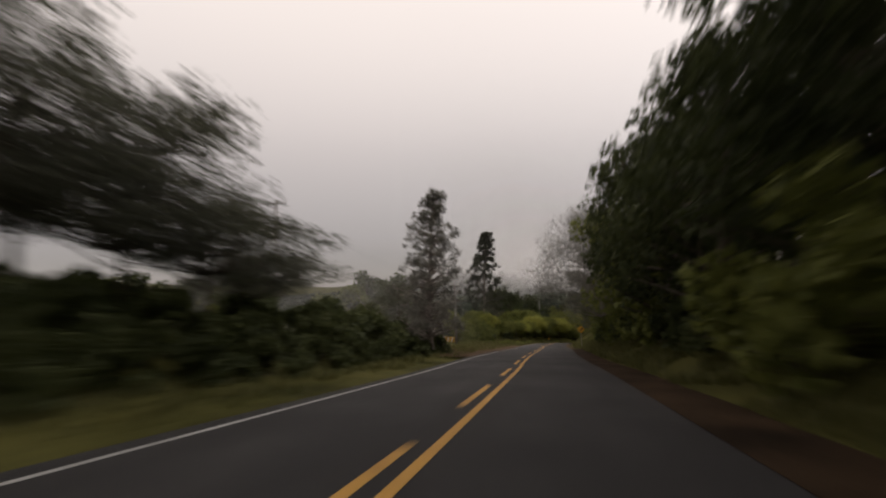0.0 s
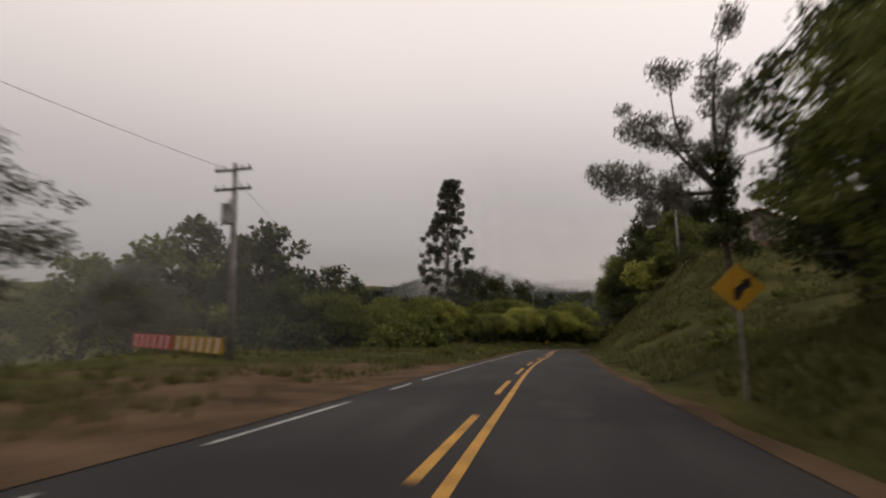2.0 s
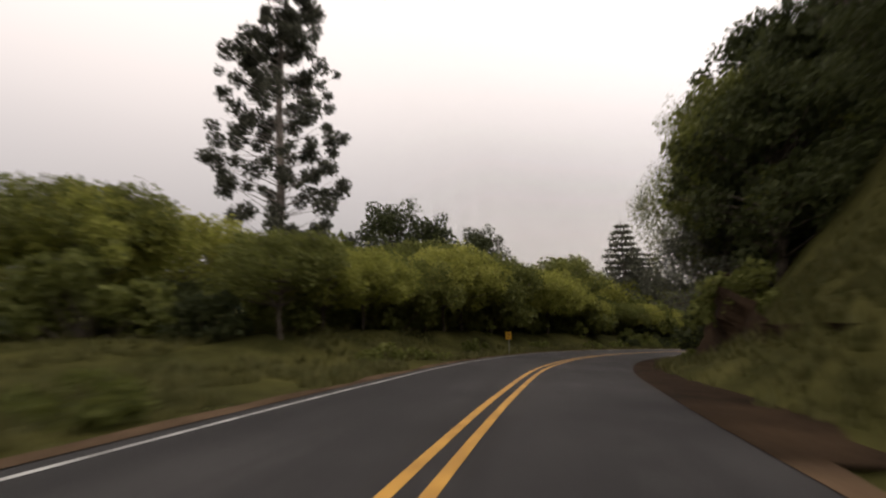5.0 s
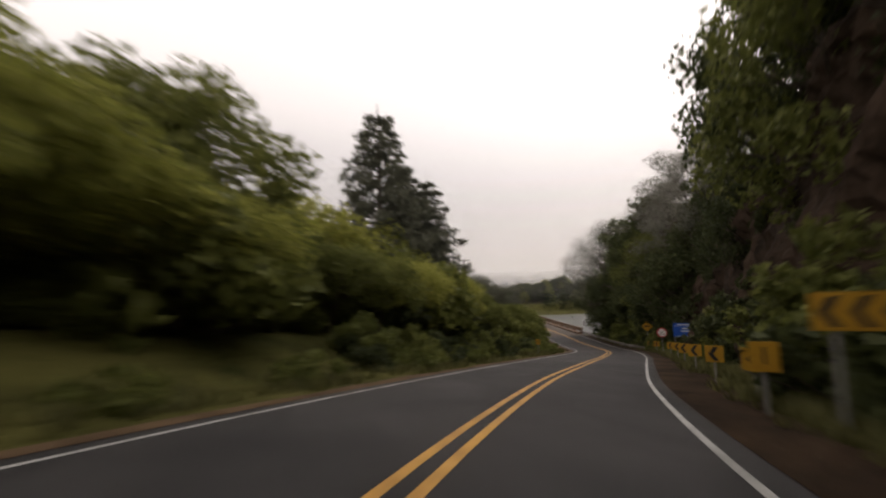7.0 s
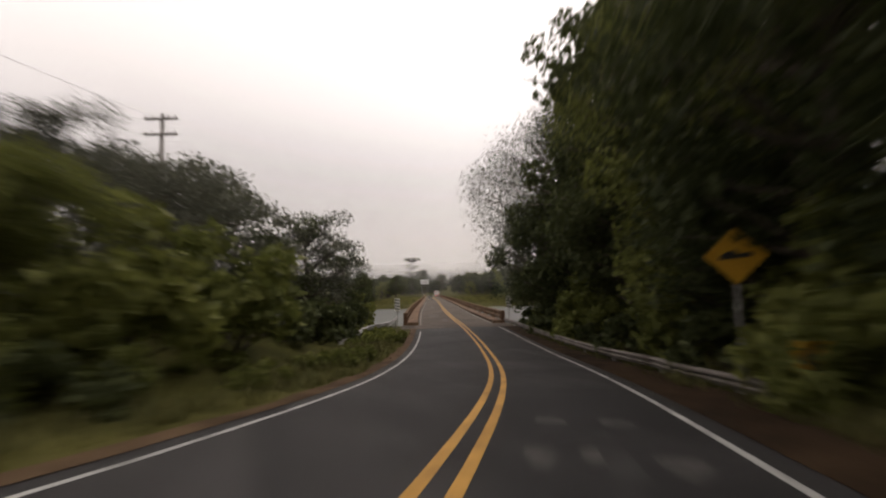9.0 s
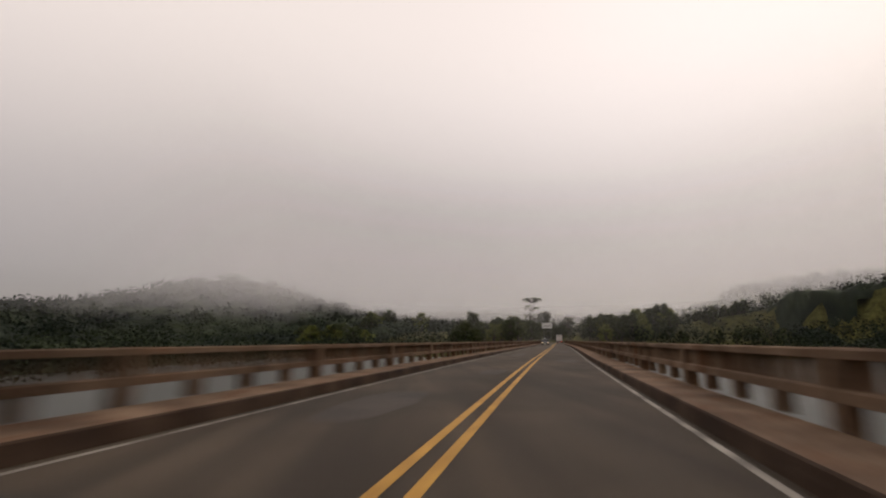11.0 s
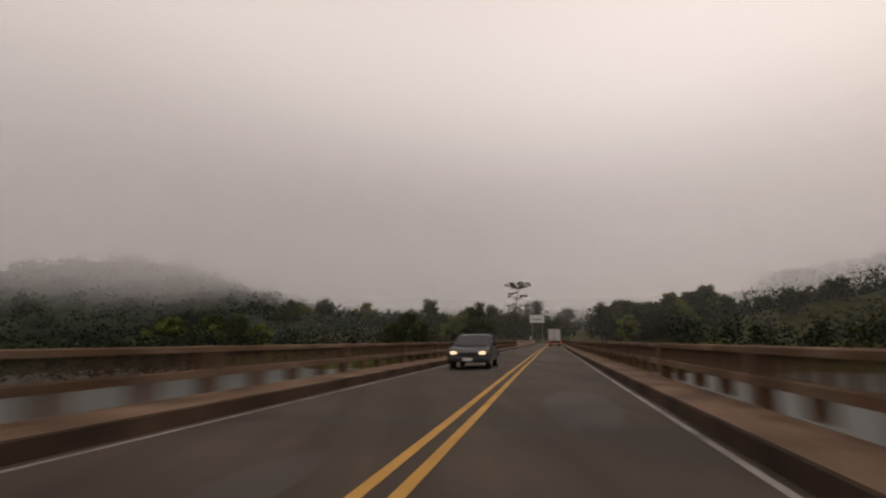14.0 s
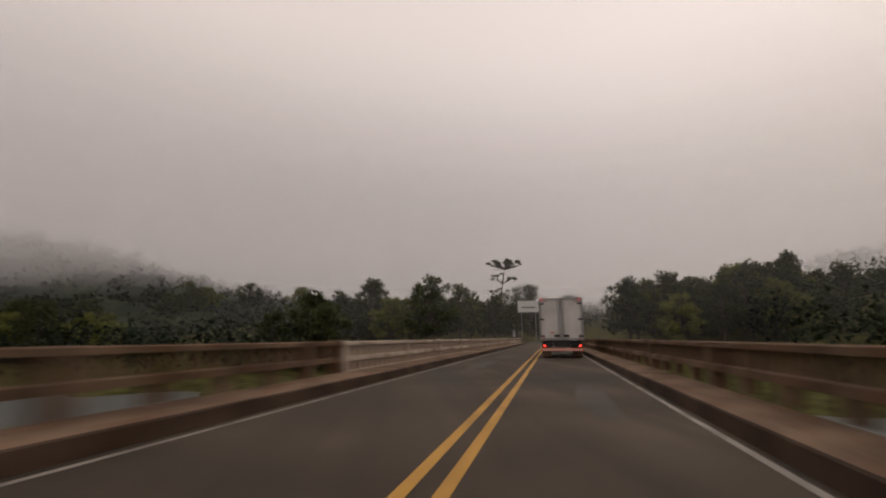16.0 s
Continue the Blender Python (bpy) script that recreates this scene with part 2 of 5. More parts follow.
# ---- geometry helpers ----
class Build:
    """Gathers vertices and faces of one mesh."""

    def __init__(self):
        self.v, self.f = [], []

    def add(self, verts, faces):
        o = len(self.v)
        self.v.extend([tuple(p) for p in verts])
        self.f.extend([tuple(i + o for i in f) for f in faces])
        return self

    def box(self, cx, cy, cz, sx, sy, sz, turn=0.0, bevel=0.0):
        x, y, z = sx / 2, sy / 2, sz / 2
        c, s = math.cos(turn), math.sin(turn)
        if bevel <= 0:
            pts = [(a * x, b * y, d * z) for d in (-1, 1) for a, b in ((-1, -1), (1, -1), (1, 1), (-1, 1))]
            fs = [(3, 2, 1, 0), (4, 5, 6, 7), (0, 1, 5, 4), (1, 2, 6, 5), (2, 3, 7, 6), (3, 0, 4, 7)]
        else:
            e = min(bevel, x * 0.45, y * 0.45, z * 0.45)
            ring = [(-x + e, -y), (x - e, -y), (x, -y + e), (x, y - e), (x - e, y), (-x + e, y), (-x, y - e), (-x, -y + e)]
            inner = [(max(-x + e, min(x - e, px)), max(-y + e, min(y - e, py))) for px, py in ring]
            pts = [(px, py, -z) for px, py in inner] + [(px, py, -z + e) for px, py in ring] + [(px, py, z - e) for px, py in ring] + [(px, py, z) for px, py in inner]
            fs = [tuple(reversed(range(8))), tuple(range(24, 32))]
            for k in range(3):
                fs += [(k * 8 + i, k * 8 + (i + 1) % 8, k * 8 + 8 + (i + 1) % 8, k * 8 + 8 + i) for i in range(8)]
        self.add([(cx + a * c - b * s, cy + a * s + b * c, cz + d) for a, b, d in pts], fs)
        return self

    def tube(self, pts, radii, sides=6, cap=True):
        pts = [Vector(p) for p in pts]
        rings = []
        for i, p in enumerate(pts):
            t = (pts[min(i + 1, len(pts) - 1)] - pts[max(i - 1, 0)]).normalized()
            u = t.cross(Vector((0, 0, 1)) if abs(t.z) < 0.9 else Vector((1, 0, 0))).normalized()
            w = t.cross(u)
            r = radii[i] if isinstance(radii, (list, tuple)) else radii
            rings.append([p + u * (r * math.cos(2 * math.pi * k / sides)) + w * (r * math.sin(2 * math.pi * k / sides)) for k in range(sides)])
        fs = [(i * sides + k, i * sides + (k + 1) % sides, (i + 1) * sides + (k + 1) % sides, (i + 1) * sides + k) for i in range(len(pts) - 1) for k in range(sides)]
        if cap:
            fs += [tuple(reversed(range(sides))), tuple((len(pts) - 1) * sides + k for k in range(sides))]
        self.add([p for r in rings for p in r], fs)
        return self

    def prism(self, outline, y0, y1):
        """An outline in x and z, given depth along y."""
        k = len(outline)
        self.add([(x, y0, z) for x, z in outline] + [(x, y1, z) for x, z in outline],
                 [tuple(range(k)), tuple(reversed(range(k, 2 * k)))] + [(i, i + k, (i + 1) % k + k, (i + 1) % k) for i in range(k)])
        return self

    def mesh(self, name, material, smooth=False):
        me = bpy.data.meshes.new(name)
        me.from_pydata(self.v, [], self.f)
        me.materials.append(material)
        if smooth:
            me.polygons.foreach_set("use_smooth", [True] * len(me.polygons))
        me.update()
        return me


def quads_mesh(name, verts, material, per=3):
    """A mesh of loose little faces, per vertices each, from an array."""
    me = bpy.data.meshes.new(name)
    n = len(verts)
    me.vertices.add(n)
    me.vertices.foreach_set("co", np.asarray(verts, dtype=np.float32).ravel())
    me.loops.add(n)
    me.loops.foreach_set("vertex_index", np.arange(n, dtype=np.int32))
    me.polygons.add(n // per)
    me.polygons.foreach_set("loop_start", np.arange(0, n, per, dtype=np.int32))
    me.polygons.foreach_set("loop_total", np.full(n // per, per, dtype=np.int32))
    me.materials.append(material)
    me.update(calc_edges=True)
    return me


def part(name, geo, material, parent=None, label="", smooth=False):
    me = geo.mesh(name, material, smooth) if isinstance(geo, Build) else geo
    ob = new(name, me)
    if parent is not None:
        ob.parent = parent
    if label:
        tagged(ob, label)
    return ob


def thing(name, label, category, group="", kind="", m=None):
    ob = tagged(new(name), label, category, group, kind)
    ob.empty_display_size = 0.3
    if m is not None:
        ob.matrix_world = m
    return ob


# ---- the road's line ----
AXIS = [(-1.4, 0.0), (-1.5, 9.1), (-1.5, 18.6), (-1.3, 27.9), (-1.1, 36.5), (-1.1, 45.0), (-1.1, 54.0), (-0.9, 63.3), (-0.4, 73.0), (-0.0, 82.9), (0.2, 92.7), (0.7, 102.5), (1.8, 112.3), (4.5, 122.6), (9.4, 133.6), (16.1, 144.2), (23.6, 154.0), (31.1, 163.5), (38.0, 173.1), (44.07, 183.36), (48.9, 194.5), (53.2, 206.7), (57.5, 220.4), (62.2, 235.1), (67.3, 250.6), (72.7, 266.5), (78.1, 282.7), (83.6, 299.0), (89.1, 315.3), (94.4, 331.6), (99.8, 348.0), (105.2, 364.5), (110.8, 381.1)]


def line_points():
    """The centre line drawn out at even steps, from before the start to beyond the bridge."""
    p = [(-1.6, -60.0), (-1.5, -30.0)] + AXIS
    x, y = p[-1]
    for k, (dist, turn) in enumerate([(16, 18.4)] * 7 + [(16, 21), (16, 27), (16, 34), (16, 41), (16, 46), (20, 50), (30, 52)]):
        x, y = x + dist * math.sin(radians(turn)), y + dist * math.cos(radians(turn))
        p.append((x, y))
    p = np.array(p)
    out = []
    for i in range(1, len(p) - 2):
        for u in np.arange(0, 1, 0.1):
            a, b, c, d = p[i - 1], p[i], p[i + 1], p[i + 2]
            out.append(0.5 * (2 * b + (c - a) * u + (2 * a - 5 * b + 4 * c - d) * u * u + (3 * b - a - 3 * c + d) * u ** 3))
    out = np.array(out)
    s = np.concatenate([[0], np.cumsum(np.hypot(*np.diff(out, axis=0).T))])
    s -= s[np.argmin(np.abs(out[:, 1]) + np.abs(out[:, 0] + 1.4))]
    even = np.arange(-29, s[-1] - 1, 1.0)
    return even, np.stack([np.interp(even, s, out[:, 0]), np.interp(even, s, out[:, 1])], 1)


LS, LP = line_points()
LT = np.gradient(LP, axis=0)
LT /= np.hypot(LT[:, 0], LT[:, 1])[:, None]
S_END = float(LS[-1])


def grade(s):
    """How steeply the road falls: gently at first, steeper down the bends, level on the bridge."""
    return (0.088 + 0.007 * step(30, 140, s)) * (1 - step(188, 220, s))


def step(a, b, x):
    u = np.clip((x - a) / (b - a), 0, 1)
    return u * u * (3 - 2 * u)


FALL_S = np.arange(-60.0, 240.0, 0.5)
FALL_Z = np.cumsum(grade(FALL_S)[::-1])[::-1] * 0.5


def road_z(s):
    """The road's height over the bridge's deck."""
    return np.interp(s, FALL_S, FALL_Z)


def at(s, d, z=0.0):
    """The place s metres along the road, d metres right of its centre line and z over its level."""
    x, y = np.interp(s, LS, LP[:, 0]), np.interp(s, LS, LP[:, 1])
    tx, ty = np.interp(s, LS, LT[:, 0]), np.interp(s, LS, LT[:, 1])
    over = max(0.0, s - S_END) + min(0.0, s - LS[0])
    return (float(x + ty * d + tx * over), float(y - tx * d + ty * over), float(z + road_z(s)))


def head(s):
    """The road's direction there, as a turn about z for things that face along +y."""
    return math.degrees(math.atan2(-np.interp(s, LS, LT[:, 0]), np.interp(s, LS, LT[:, 1])))


B0, B1 = 224.0, 498.0        # the bridge


def waves(x, y):
    return (np.sin(x * 0.071 + 1.3) * np.cos(y * 0.063 + 0.4) + 0.6 * np.sin(x * 0.17 + y * 0.11) + 0.4 * np.cos(y * 0.23 - x * 0.19 + 2))


def land(s, d, x, y):
    """Height of the ground, from the place along and across the road."""
    r, l = d - 3.6, -d - 4.6
    rr, ll = np.maximum(r - 1.4, 0), np.maximum(l - 1.5, 0)
    wood = np.minimum(rr * 0.5, 5 + rr * 0.16)
    slope = np.minimum(rr * 1.0, 10.3 + rr * 0.1) * (0.35 + 0.65 * step(66, 96, s))
    cut = np.minimum(np.maximum(r - 3.2, 0) * 1.5, 6.0 + rr * 0.5)
    cut = cut * (1 - step(186, 200, s)) + np.minimum(np.maximum(r - 2.5, 0) * 0.6, 3 + rr * 0.3) * step(186, 200, s)
    a, b = step(40, 56, s), step(102, 128, s)
    right = wood * (1 - a) + slope * a * (1 - b) + cut * b
    right = np.minimum(right, 42) * (1 - step(212, 226, s))
    left = 0.35 * step(0.5, 6, ll) - np.minimum(np.maximum(ll - 14, 0) * 0.09, 4)
    knoll = 1.0 * step(2, 7, ll) * (1 - step(16, 26, s)) + 1.2 * step(0.5, 4, ll) * step(100, 112, s) * (1 - step(200, 214, s))
    h = np.where(d > 0, right, left + knoll)
    gorge = step(B0 + 4, B0 + 20, s) * (1 - step(B1 - 14, B1 + 2, s))
    h = h * (1 - gorge) + gorge * (-5.0 - 2.6 * step(236, 262, s + 5 * waves(x, y)) * (1 - step(452, 478, s + 5 * waves(y, x))))
    beyond = step(B1 + 4, B1 + 60, s)
    h = h * (1 - beyond) + beyond * (np.maximum(np.abs(d) - 7, 0) * np.where(d > 0, 0.17, 0.08))
    away = np.abs(d)
    far = step(60, 300, np.maximum(away - 40, s - 600))
    hills = 16 + 6 * np.sin(x * 0.017 + y * 0.013) + 5 * np.sin(x * 0.0061 + 0.7) + 28 * np.exp(-((x + 150) ** 2 + (y - 690) ** 2) / 150 ** 2) + 15 * np.exp(-((x + 70) ** 2 + (y - 620) ** 2) / 85 ** 2) + 26 * np.exp(-((x - 330) ** 2 + (y - 560) ** 2) / 100 ** 2) + 40 * np.exp(-((x - 430) ** 2 + (y - 600) ** 2) / 190 ** 2)
    hills = hills + 45 * step(500, 1100, np.hypot(x - 100, y - 300))
    h = h * (1 - far) + far * np.maximum(hills, 4)
    h = h + step(3, 12, np.maximum(r, l)) * 0.25 * waves(x * 2.1, y * 2.3)
    bed = 1 - step(0.2, 1.0, np.maximum(r, l))
    return np.where(gorge > 0.02, h, h * (1 - bed) - 0.12 * bed - 0.02) + road_z(s) * (1 - 0.6 * far)


def nearest(x, y):
    """Place along and across the road for arrays of x and y."""
    s, d, best = np.zeros(x.shape), np.zeros(x.shape), np.full(x.shape, 1e12)
    for i in range(0, len(LS), 4):
        dx, dy = x - LP[i, 0], y - LP[i, 1]
        q = dx * dx + dy * dy
        m = q < best
        best[m] = q[m]
        along = dx * LT[i, 0] + dy * LT[i, 1]
        s[m] = (LS[i] + along)[m]
        d[m] = (dx * LT[i, 1] - dy * LT[i, 0])[m]
    return s, d


def ground_at(s, d):
    x, y, _ = at(s, d)
    ax, ay = np.array([x]), np.array([y])
    s2, d2 = nearest(ax, ay)
    return float(land(s2, d2, ax, ay)[0])


def on_land(s, d, sink=0.1):
    x, y, _ = at(s, d)
    return (x, y, ground_at(s, d) - sink)


def build_ground():
    out = np.cumsum(1.8 * 1.16 ** np.arange(38))
    xs = np.concatenate([(-70 - out)[::-1], np.arange(-70, 150, 1.8), 150 + out])
    ys = np.concatenate([(-45 - out)[::-1], np.arange(-45, 300, 1.8), np.arange(300, 520, 3.6), 520 + out])
    gx, gy = np.meshgrid(xs, ys)
    s, d = nearest(gx.ravel(), gy.ravel())
    z = land(s, d, gx.ravel(), gy.ravel())
    nx, ny = len(xs), len(ys)
    idx = np.arange(nx * ny).reshape(ny, nx)
    quads = np.stack([idx[:-1, :-1], idx[:-1, 1:], idx[1:, 1:], idx[1:, :-1]], -1).reshape(-1, 4)
    me = bpy.data.meshes.new("ground")
    me.from_pydata(np.stack([gx.ravel(), gy.ravel(), z], 1).tolist(), [], quads.tolist())
    me.polygons.foreach_set("use_smooth", [True] * len(me.polygons))
    me.materials.append(GRASS)
    tagged(new("ground", me), "grassy ground with verges, banks and distant hills", "ground", kind="structure")


build_ground()


def strip(s0, s1, profile, ds=2.0):
    """A band along the road: profile gives (d, z) pairs, fixed or as functions of s, joined across."""
    b = Build()
    ss = np.linspace(s0, s1, max(2, int((s1 - s0) / ds) + 1))
    rows = []
    for s in ss:
        rows.append([at(s, *(q(s) if callable(q) else q)) for q in profile])
    k = len(profile)
    b.add([p for r in rows for p in r], [(i * k + j, i * k + j + 1, (i + 1) * k + j + 1, (i + 1) * k + j) for i in range(len(ss) - 1) for j in range(k - 1)])
    return b


def edge_l(s):
    return -float(np.interp(s, [0, 24, 42, 58, 66, 106, 116, 127, 139, 151, 163, 175, 188, 200, 212, 307, 404], [3.05, 3.3, 2.93, 2.8, 2.9, 3.68, 3.95, 4.1, 3.8, 3.4, 3.32, 3.18, 3.05, 3.47, 3.62, 3.72, 3.4]))


def edge_r(s):
    return float(np.interp(s, [0, 120, 140, 165, 189, 200, 213, 308, 404, 440], [2.9, 2.75, 2.7, 2.74, 2.71, 2.83, 2.88, 3.13, 2.9, 3.0]))


road = thing("road", "two-lane asphalt road with worn painted lines", "road", kind="structure")
part("asphalt", strip(-28, B0, [lambda s: (edge_l(s) - 0.55, -0.25), lambda s: (edge_l(s) - 0.5, 0.0), (-1.5, 0.03), (0, 0.05), (1.5, 0.03), lambda s: (edge_r(s) + 0.5, 0.0), lambda s: (edge_r(s) + 0.55, -0.25)]), ASPHALT, road)
part("asphalt", strip(B1, S_END - 1, [(-4.6, -0.25), (-4.5, 0.0), (0, 0.05), (4.2, 0.0), (4.3, -0.25)]), ASPHALT, road)


def paint(s0, s1, d0, d1, name, material, label=""):
    """A painted line a few millimetres above the road."""
    fn = lambda off: (lambda s: ((d0(s) if callable(d0) else d0) + off, 0.056 - 0.014 * min(1, abs((d0(s) if callable(d0) else d0)) / 1.5) - 0.03 * max(0, min(1, (abs(d0(s) if callable(d0) else d0) - 1.5) / 1.4))))
    part(name, strip(s0, s1, [fn(0), fn(d1)], 1.5), material, road, label)


# ---- painted lines ----
paint(-28, B0, 0.10, 0.13, "centre_line", YELLOW, "solid yellow centre line")
for k in range(13):
    s0 = -13.2 + k * 6.7
    paint(s0, s0 + 3.6, -0.22, 0.13, "centre_dash", YELLOW)
paint(76, B0, -0.22, 0.13, "centre_line", YELLOW, "solid yellow centre line")
paint(-28, 22, edge_l, -0.10, "edge_line", WHITE)
for s0, s1 in ((23, 27.5), (29, 34), (36.5, 39.5), (41.5, 45.5), (48, 49.8), (51, 60)):
    paint(s0, s1, edge_l, -0.10, "edge_line", WHITE)
paint(60, 221, edge_l, -0.10, "edge_line", WHITE)
paint(134.5, B0, edge_r, 0.10, "edge_line", WHITE)


# ---- repairs and stains on the asphalt ----
TAR = surface("tar_patch", (0.013, 0.0125, 0.0125), (0.036, 0.035, 0.034), 0.8, 1.2, 50, 0.3, spec=0.2)


def road_top(d, full):
    return 0.05 * (1 - abs(d) / full) if full > 4.4 else 0.05 - 0.02 * min(1, abs(d) / 1.5) - 0.03 * max(0.0, min(1.0, (abs(d) - 1.5) / (full - 1.5)))


def stain(s0, s1, d0, w, material, parent, name, seed, full=3.4):
    """A ragged thin sheet on the road."""
    ss = np.linspace(s0, s1, max(6, int((s1 - s0) / 0.5)))
    b = Build()
    for i, s in enumerate(ss):
        u = math.sin(math.pi * (i + 0.4) / len(ss)) ** 0.4
        o = 0.18 * noise.noise(Vector((s * 0.9, seed, 0)))
        q = 0.22 * noise.noise(Vector((s * 1.3, seed, 5)))
        b.add([at(s, d0 - w * 0.5 * u + o, road_top(d0 - w * 0.5, full) + 0.004), at(s, d0 + o * 0.5, road_top(d0, full) + 0.004), at(s, d0 + w * 0.5 * u + q, road_top(d0 + w * 0.5, full) + 0.004)], [])
    b.f = [(i * 3 + j, i * 3 + j + 1, i * 3 + j + 4, i * 3 + j + 3) for i in range(len(ss) - 1) for j in range(2)]
    part(name, b, material, parent)


for k, (s0, s1, d0, w) in enumerate([(20, 31, -1.6, 0.7), (44, 50, 1.3, 1.2), (68, 71, -1.4, 1.6), (88, 99, 1.9, 0.5), (116, 121, 1.4, 1.1), (150, 153, -1.5, 1.8), (176, 190, 1.5, 0.45), (205, 208, 1.2, 1.7), (213, 216, -1.6, 1.5)]):
    stain(s0, s1, d0, w, TAR, road, "tar_patch", k, edge_r(s0) + 0.5 if d0 > 0 else 0.5 - edge_l(s0))
WEAR = surface("pale_worn_spot", (0.030, 0.029, 0.028), (0.085, 0.081, 0.076), 0.85, 2.5, 20, 0.2, spec=0.15)
for k, (s0, s1, d0, w) in enumerate([(188.3, 189.0, 0.75, 0.35), (188.5, 189.1, 1.35, 0.4), (188.2, 188.9, 2.0, 0.45), (190.4, 190.9, 0.9, 0.3), (190.3, 190.9, 1.8, 0.35)]):
    stain(s0, s1, d0, w, WEAR, road, "worn_spot", k + 20, edge_r(s0) + 0.5)


# ---- bridge ----
DECK_STAIN = surface("oil_stained_deck", (0.025, 0.021, 0.017), (0.064, 0.052, 0.040), 0.8, 0.5, 40, 0.3)
bridge = thing("bridge", "long concrete road bridge with stained kerbs over a valley", "bridge", kind="structure")
KL = lambda s: edge_l(s) - 0.28
KR = lambda s: edge_r(s) + 0.22
part("deck", strip(B0, B1, [lambda s: (KL(s) - 1.5, -0.9), lambda s: (KL(s) - 1.5, 0.0), (0, 0.05), lambda s: (KR(s) + 1.4, 0.0), lambda s: (KR(s) + 1.4, -0.9)]), DECK, bridge)
part("kerb_walk", strip(B0 + 4.6, B1, [lambda s: (KL(s) - 0.05, 0.25), lambda s: (KL(s) - 1.0, 0.27), lambda s: (KL(s) - 1.02, -0.1)]), STAINED, bridge, "stained raised kerb walk")
part("kerb_walk", strip(B0 + 4.6, B1, [lambda s: (KR(s) + 0.92, -0.1), lambda s: (KR(s) + 0.9, 0.27), lambda s: (KR(s) + 0.05, 0.25)]), STAINED, bridge, "stained raised kerb walk")
# upright faces get the darker concrete: their shade is in the colour
part("kerb_face", strip(B0 + 4.6, B1, [lambda s: (KL(s), 0.0), lambda s: (KL(s) - 0.025, 0.225), lambda s: (KL(s) - 0.05, 0.25)]), KERB_SHADE, bridge, "kerb face with its shade put into a dark colour")
part("kerb_face", strip(B0 + 4.6, B1, [lambda s: (KR(s) + 0.05, 0.25), lambda s: (KR(s) + 0.025, 0.225), lambda s: (KR(s), 0.0)]), KERB_SHADE, bridge, "kerb face with its shade put into a dark colour")
part("girder", strip(B0, B1, [(-3.0, -0.9), (-3.0, -2.4), (-2.4, -2.4), (-2.4, -0.9)]), STAINED, bridge)
part("girder", strip(B0, B1, [(2.4, -0.9), (2.4, -2.4), (3.0, -2.4), (3.0, -0.9)]), STAINED, bridge)
for s in range(int(B0) + 14, int(B1) - 5, 26):
    x, y, _ = at(s, 0)
    part("pier", Build().box(x, y, -5.6, 6.5, 1.1, 6.4, radians(head(s)), 0.1), STAINED, bridge)


for k, s in enumerate(range(int(B0) + 14, int(B1) - 5, 26)):
    def joint(d, o=0.0):
        return lambda q: (d(q) if callable(d) else d, 0.05 * (1 - abs(d(q) if callable(d) else d) / 5.2) + 0.004)
    part("expansion_joint", strip(s, s + 0.22, [joint(KL), joint(-1.5), joint(0.0), joint(1.5), joint(KR)], 0.2), TAR, bridge)
rj = random.Random(8)
for k in range(26):
    s0 = B0 + 8 + k * 10
    d0 = rj.choice([-1.9, -1.0, 1.0, 1.9]) + rj.uniform(-0.2, 0.2)
    stain(s0, s0 + rj.uniform(2.5, 9), d0, rj.uniform(0.5, 1.4), DECK_STAIN, bridge, "deck_stain", k, (KR(s0) + 1.4) if d0 > 0 else 1.5 - KL(s0))


for d, w in ((KL(229) - 0.5, 1.02), (KR(229) + 0.46, 0.92)):
    x, y, _ = at(B0 + 4.5, d)
    part("kerb_end", Build().box(x, y, 0.0, w, 0.35, 0.56, radians(head(B0 + 4.5)), 0.05), STAINED, bridge)


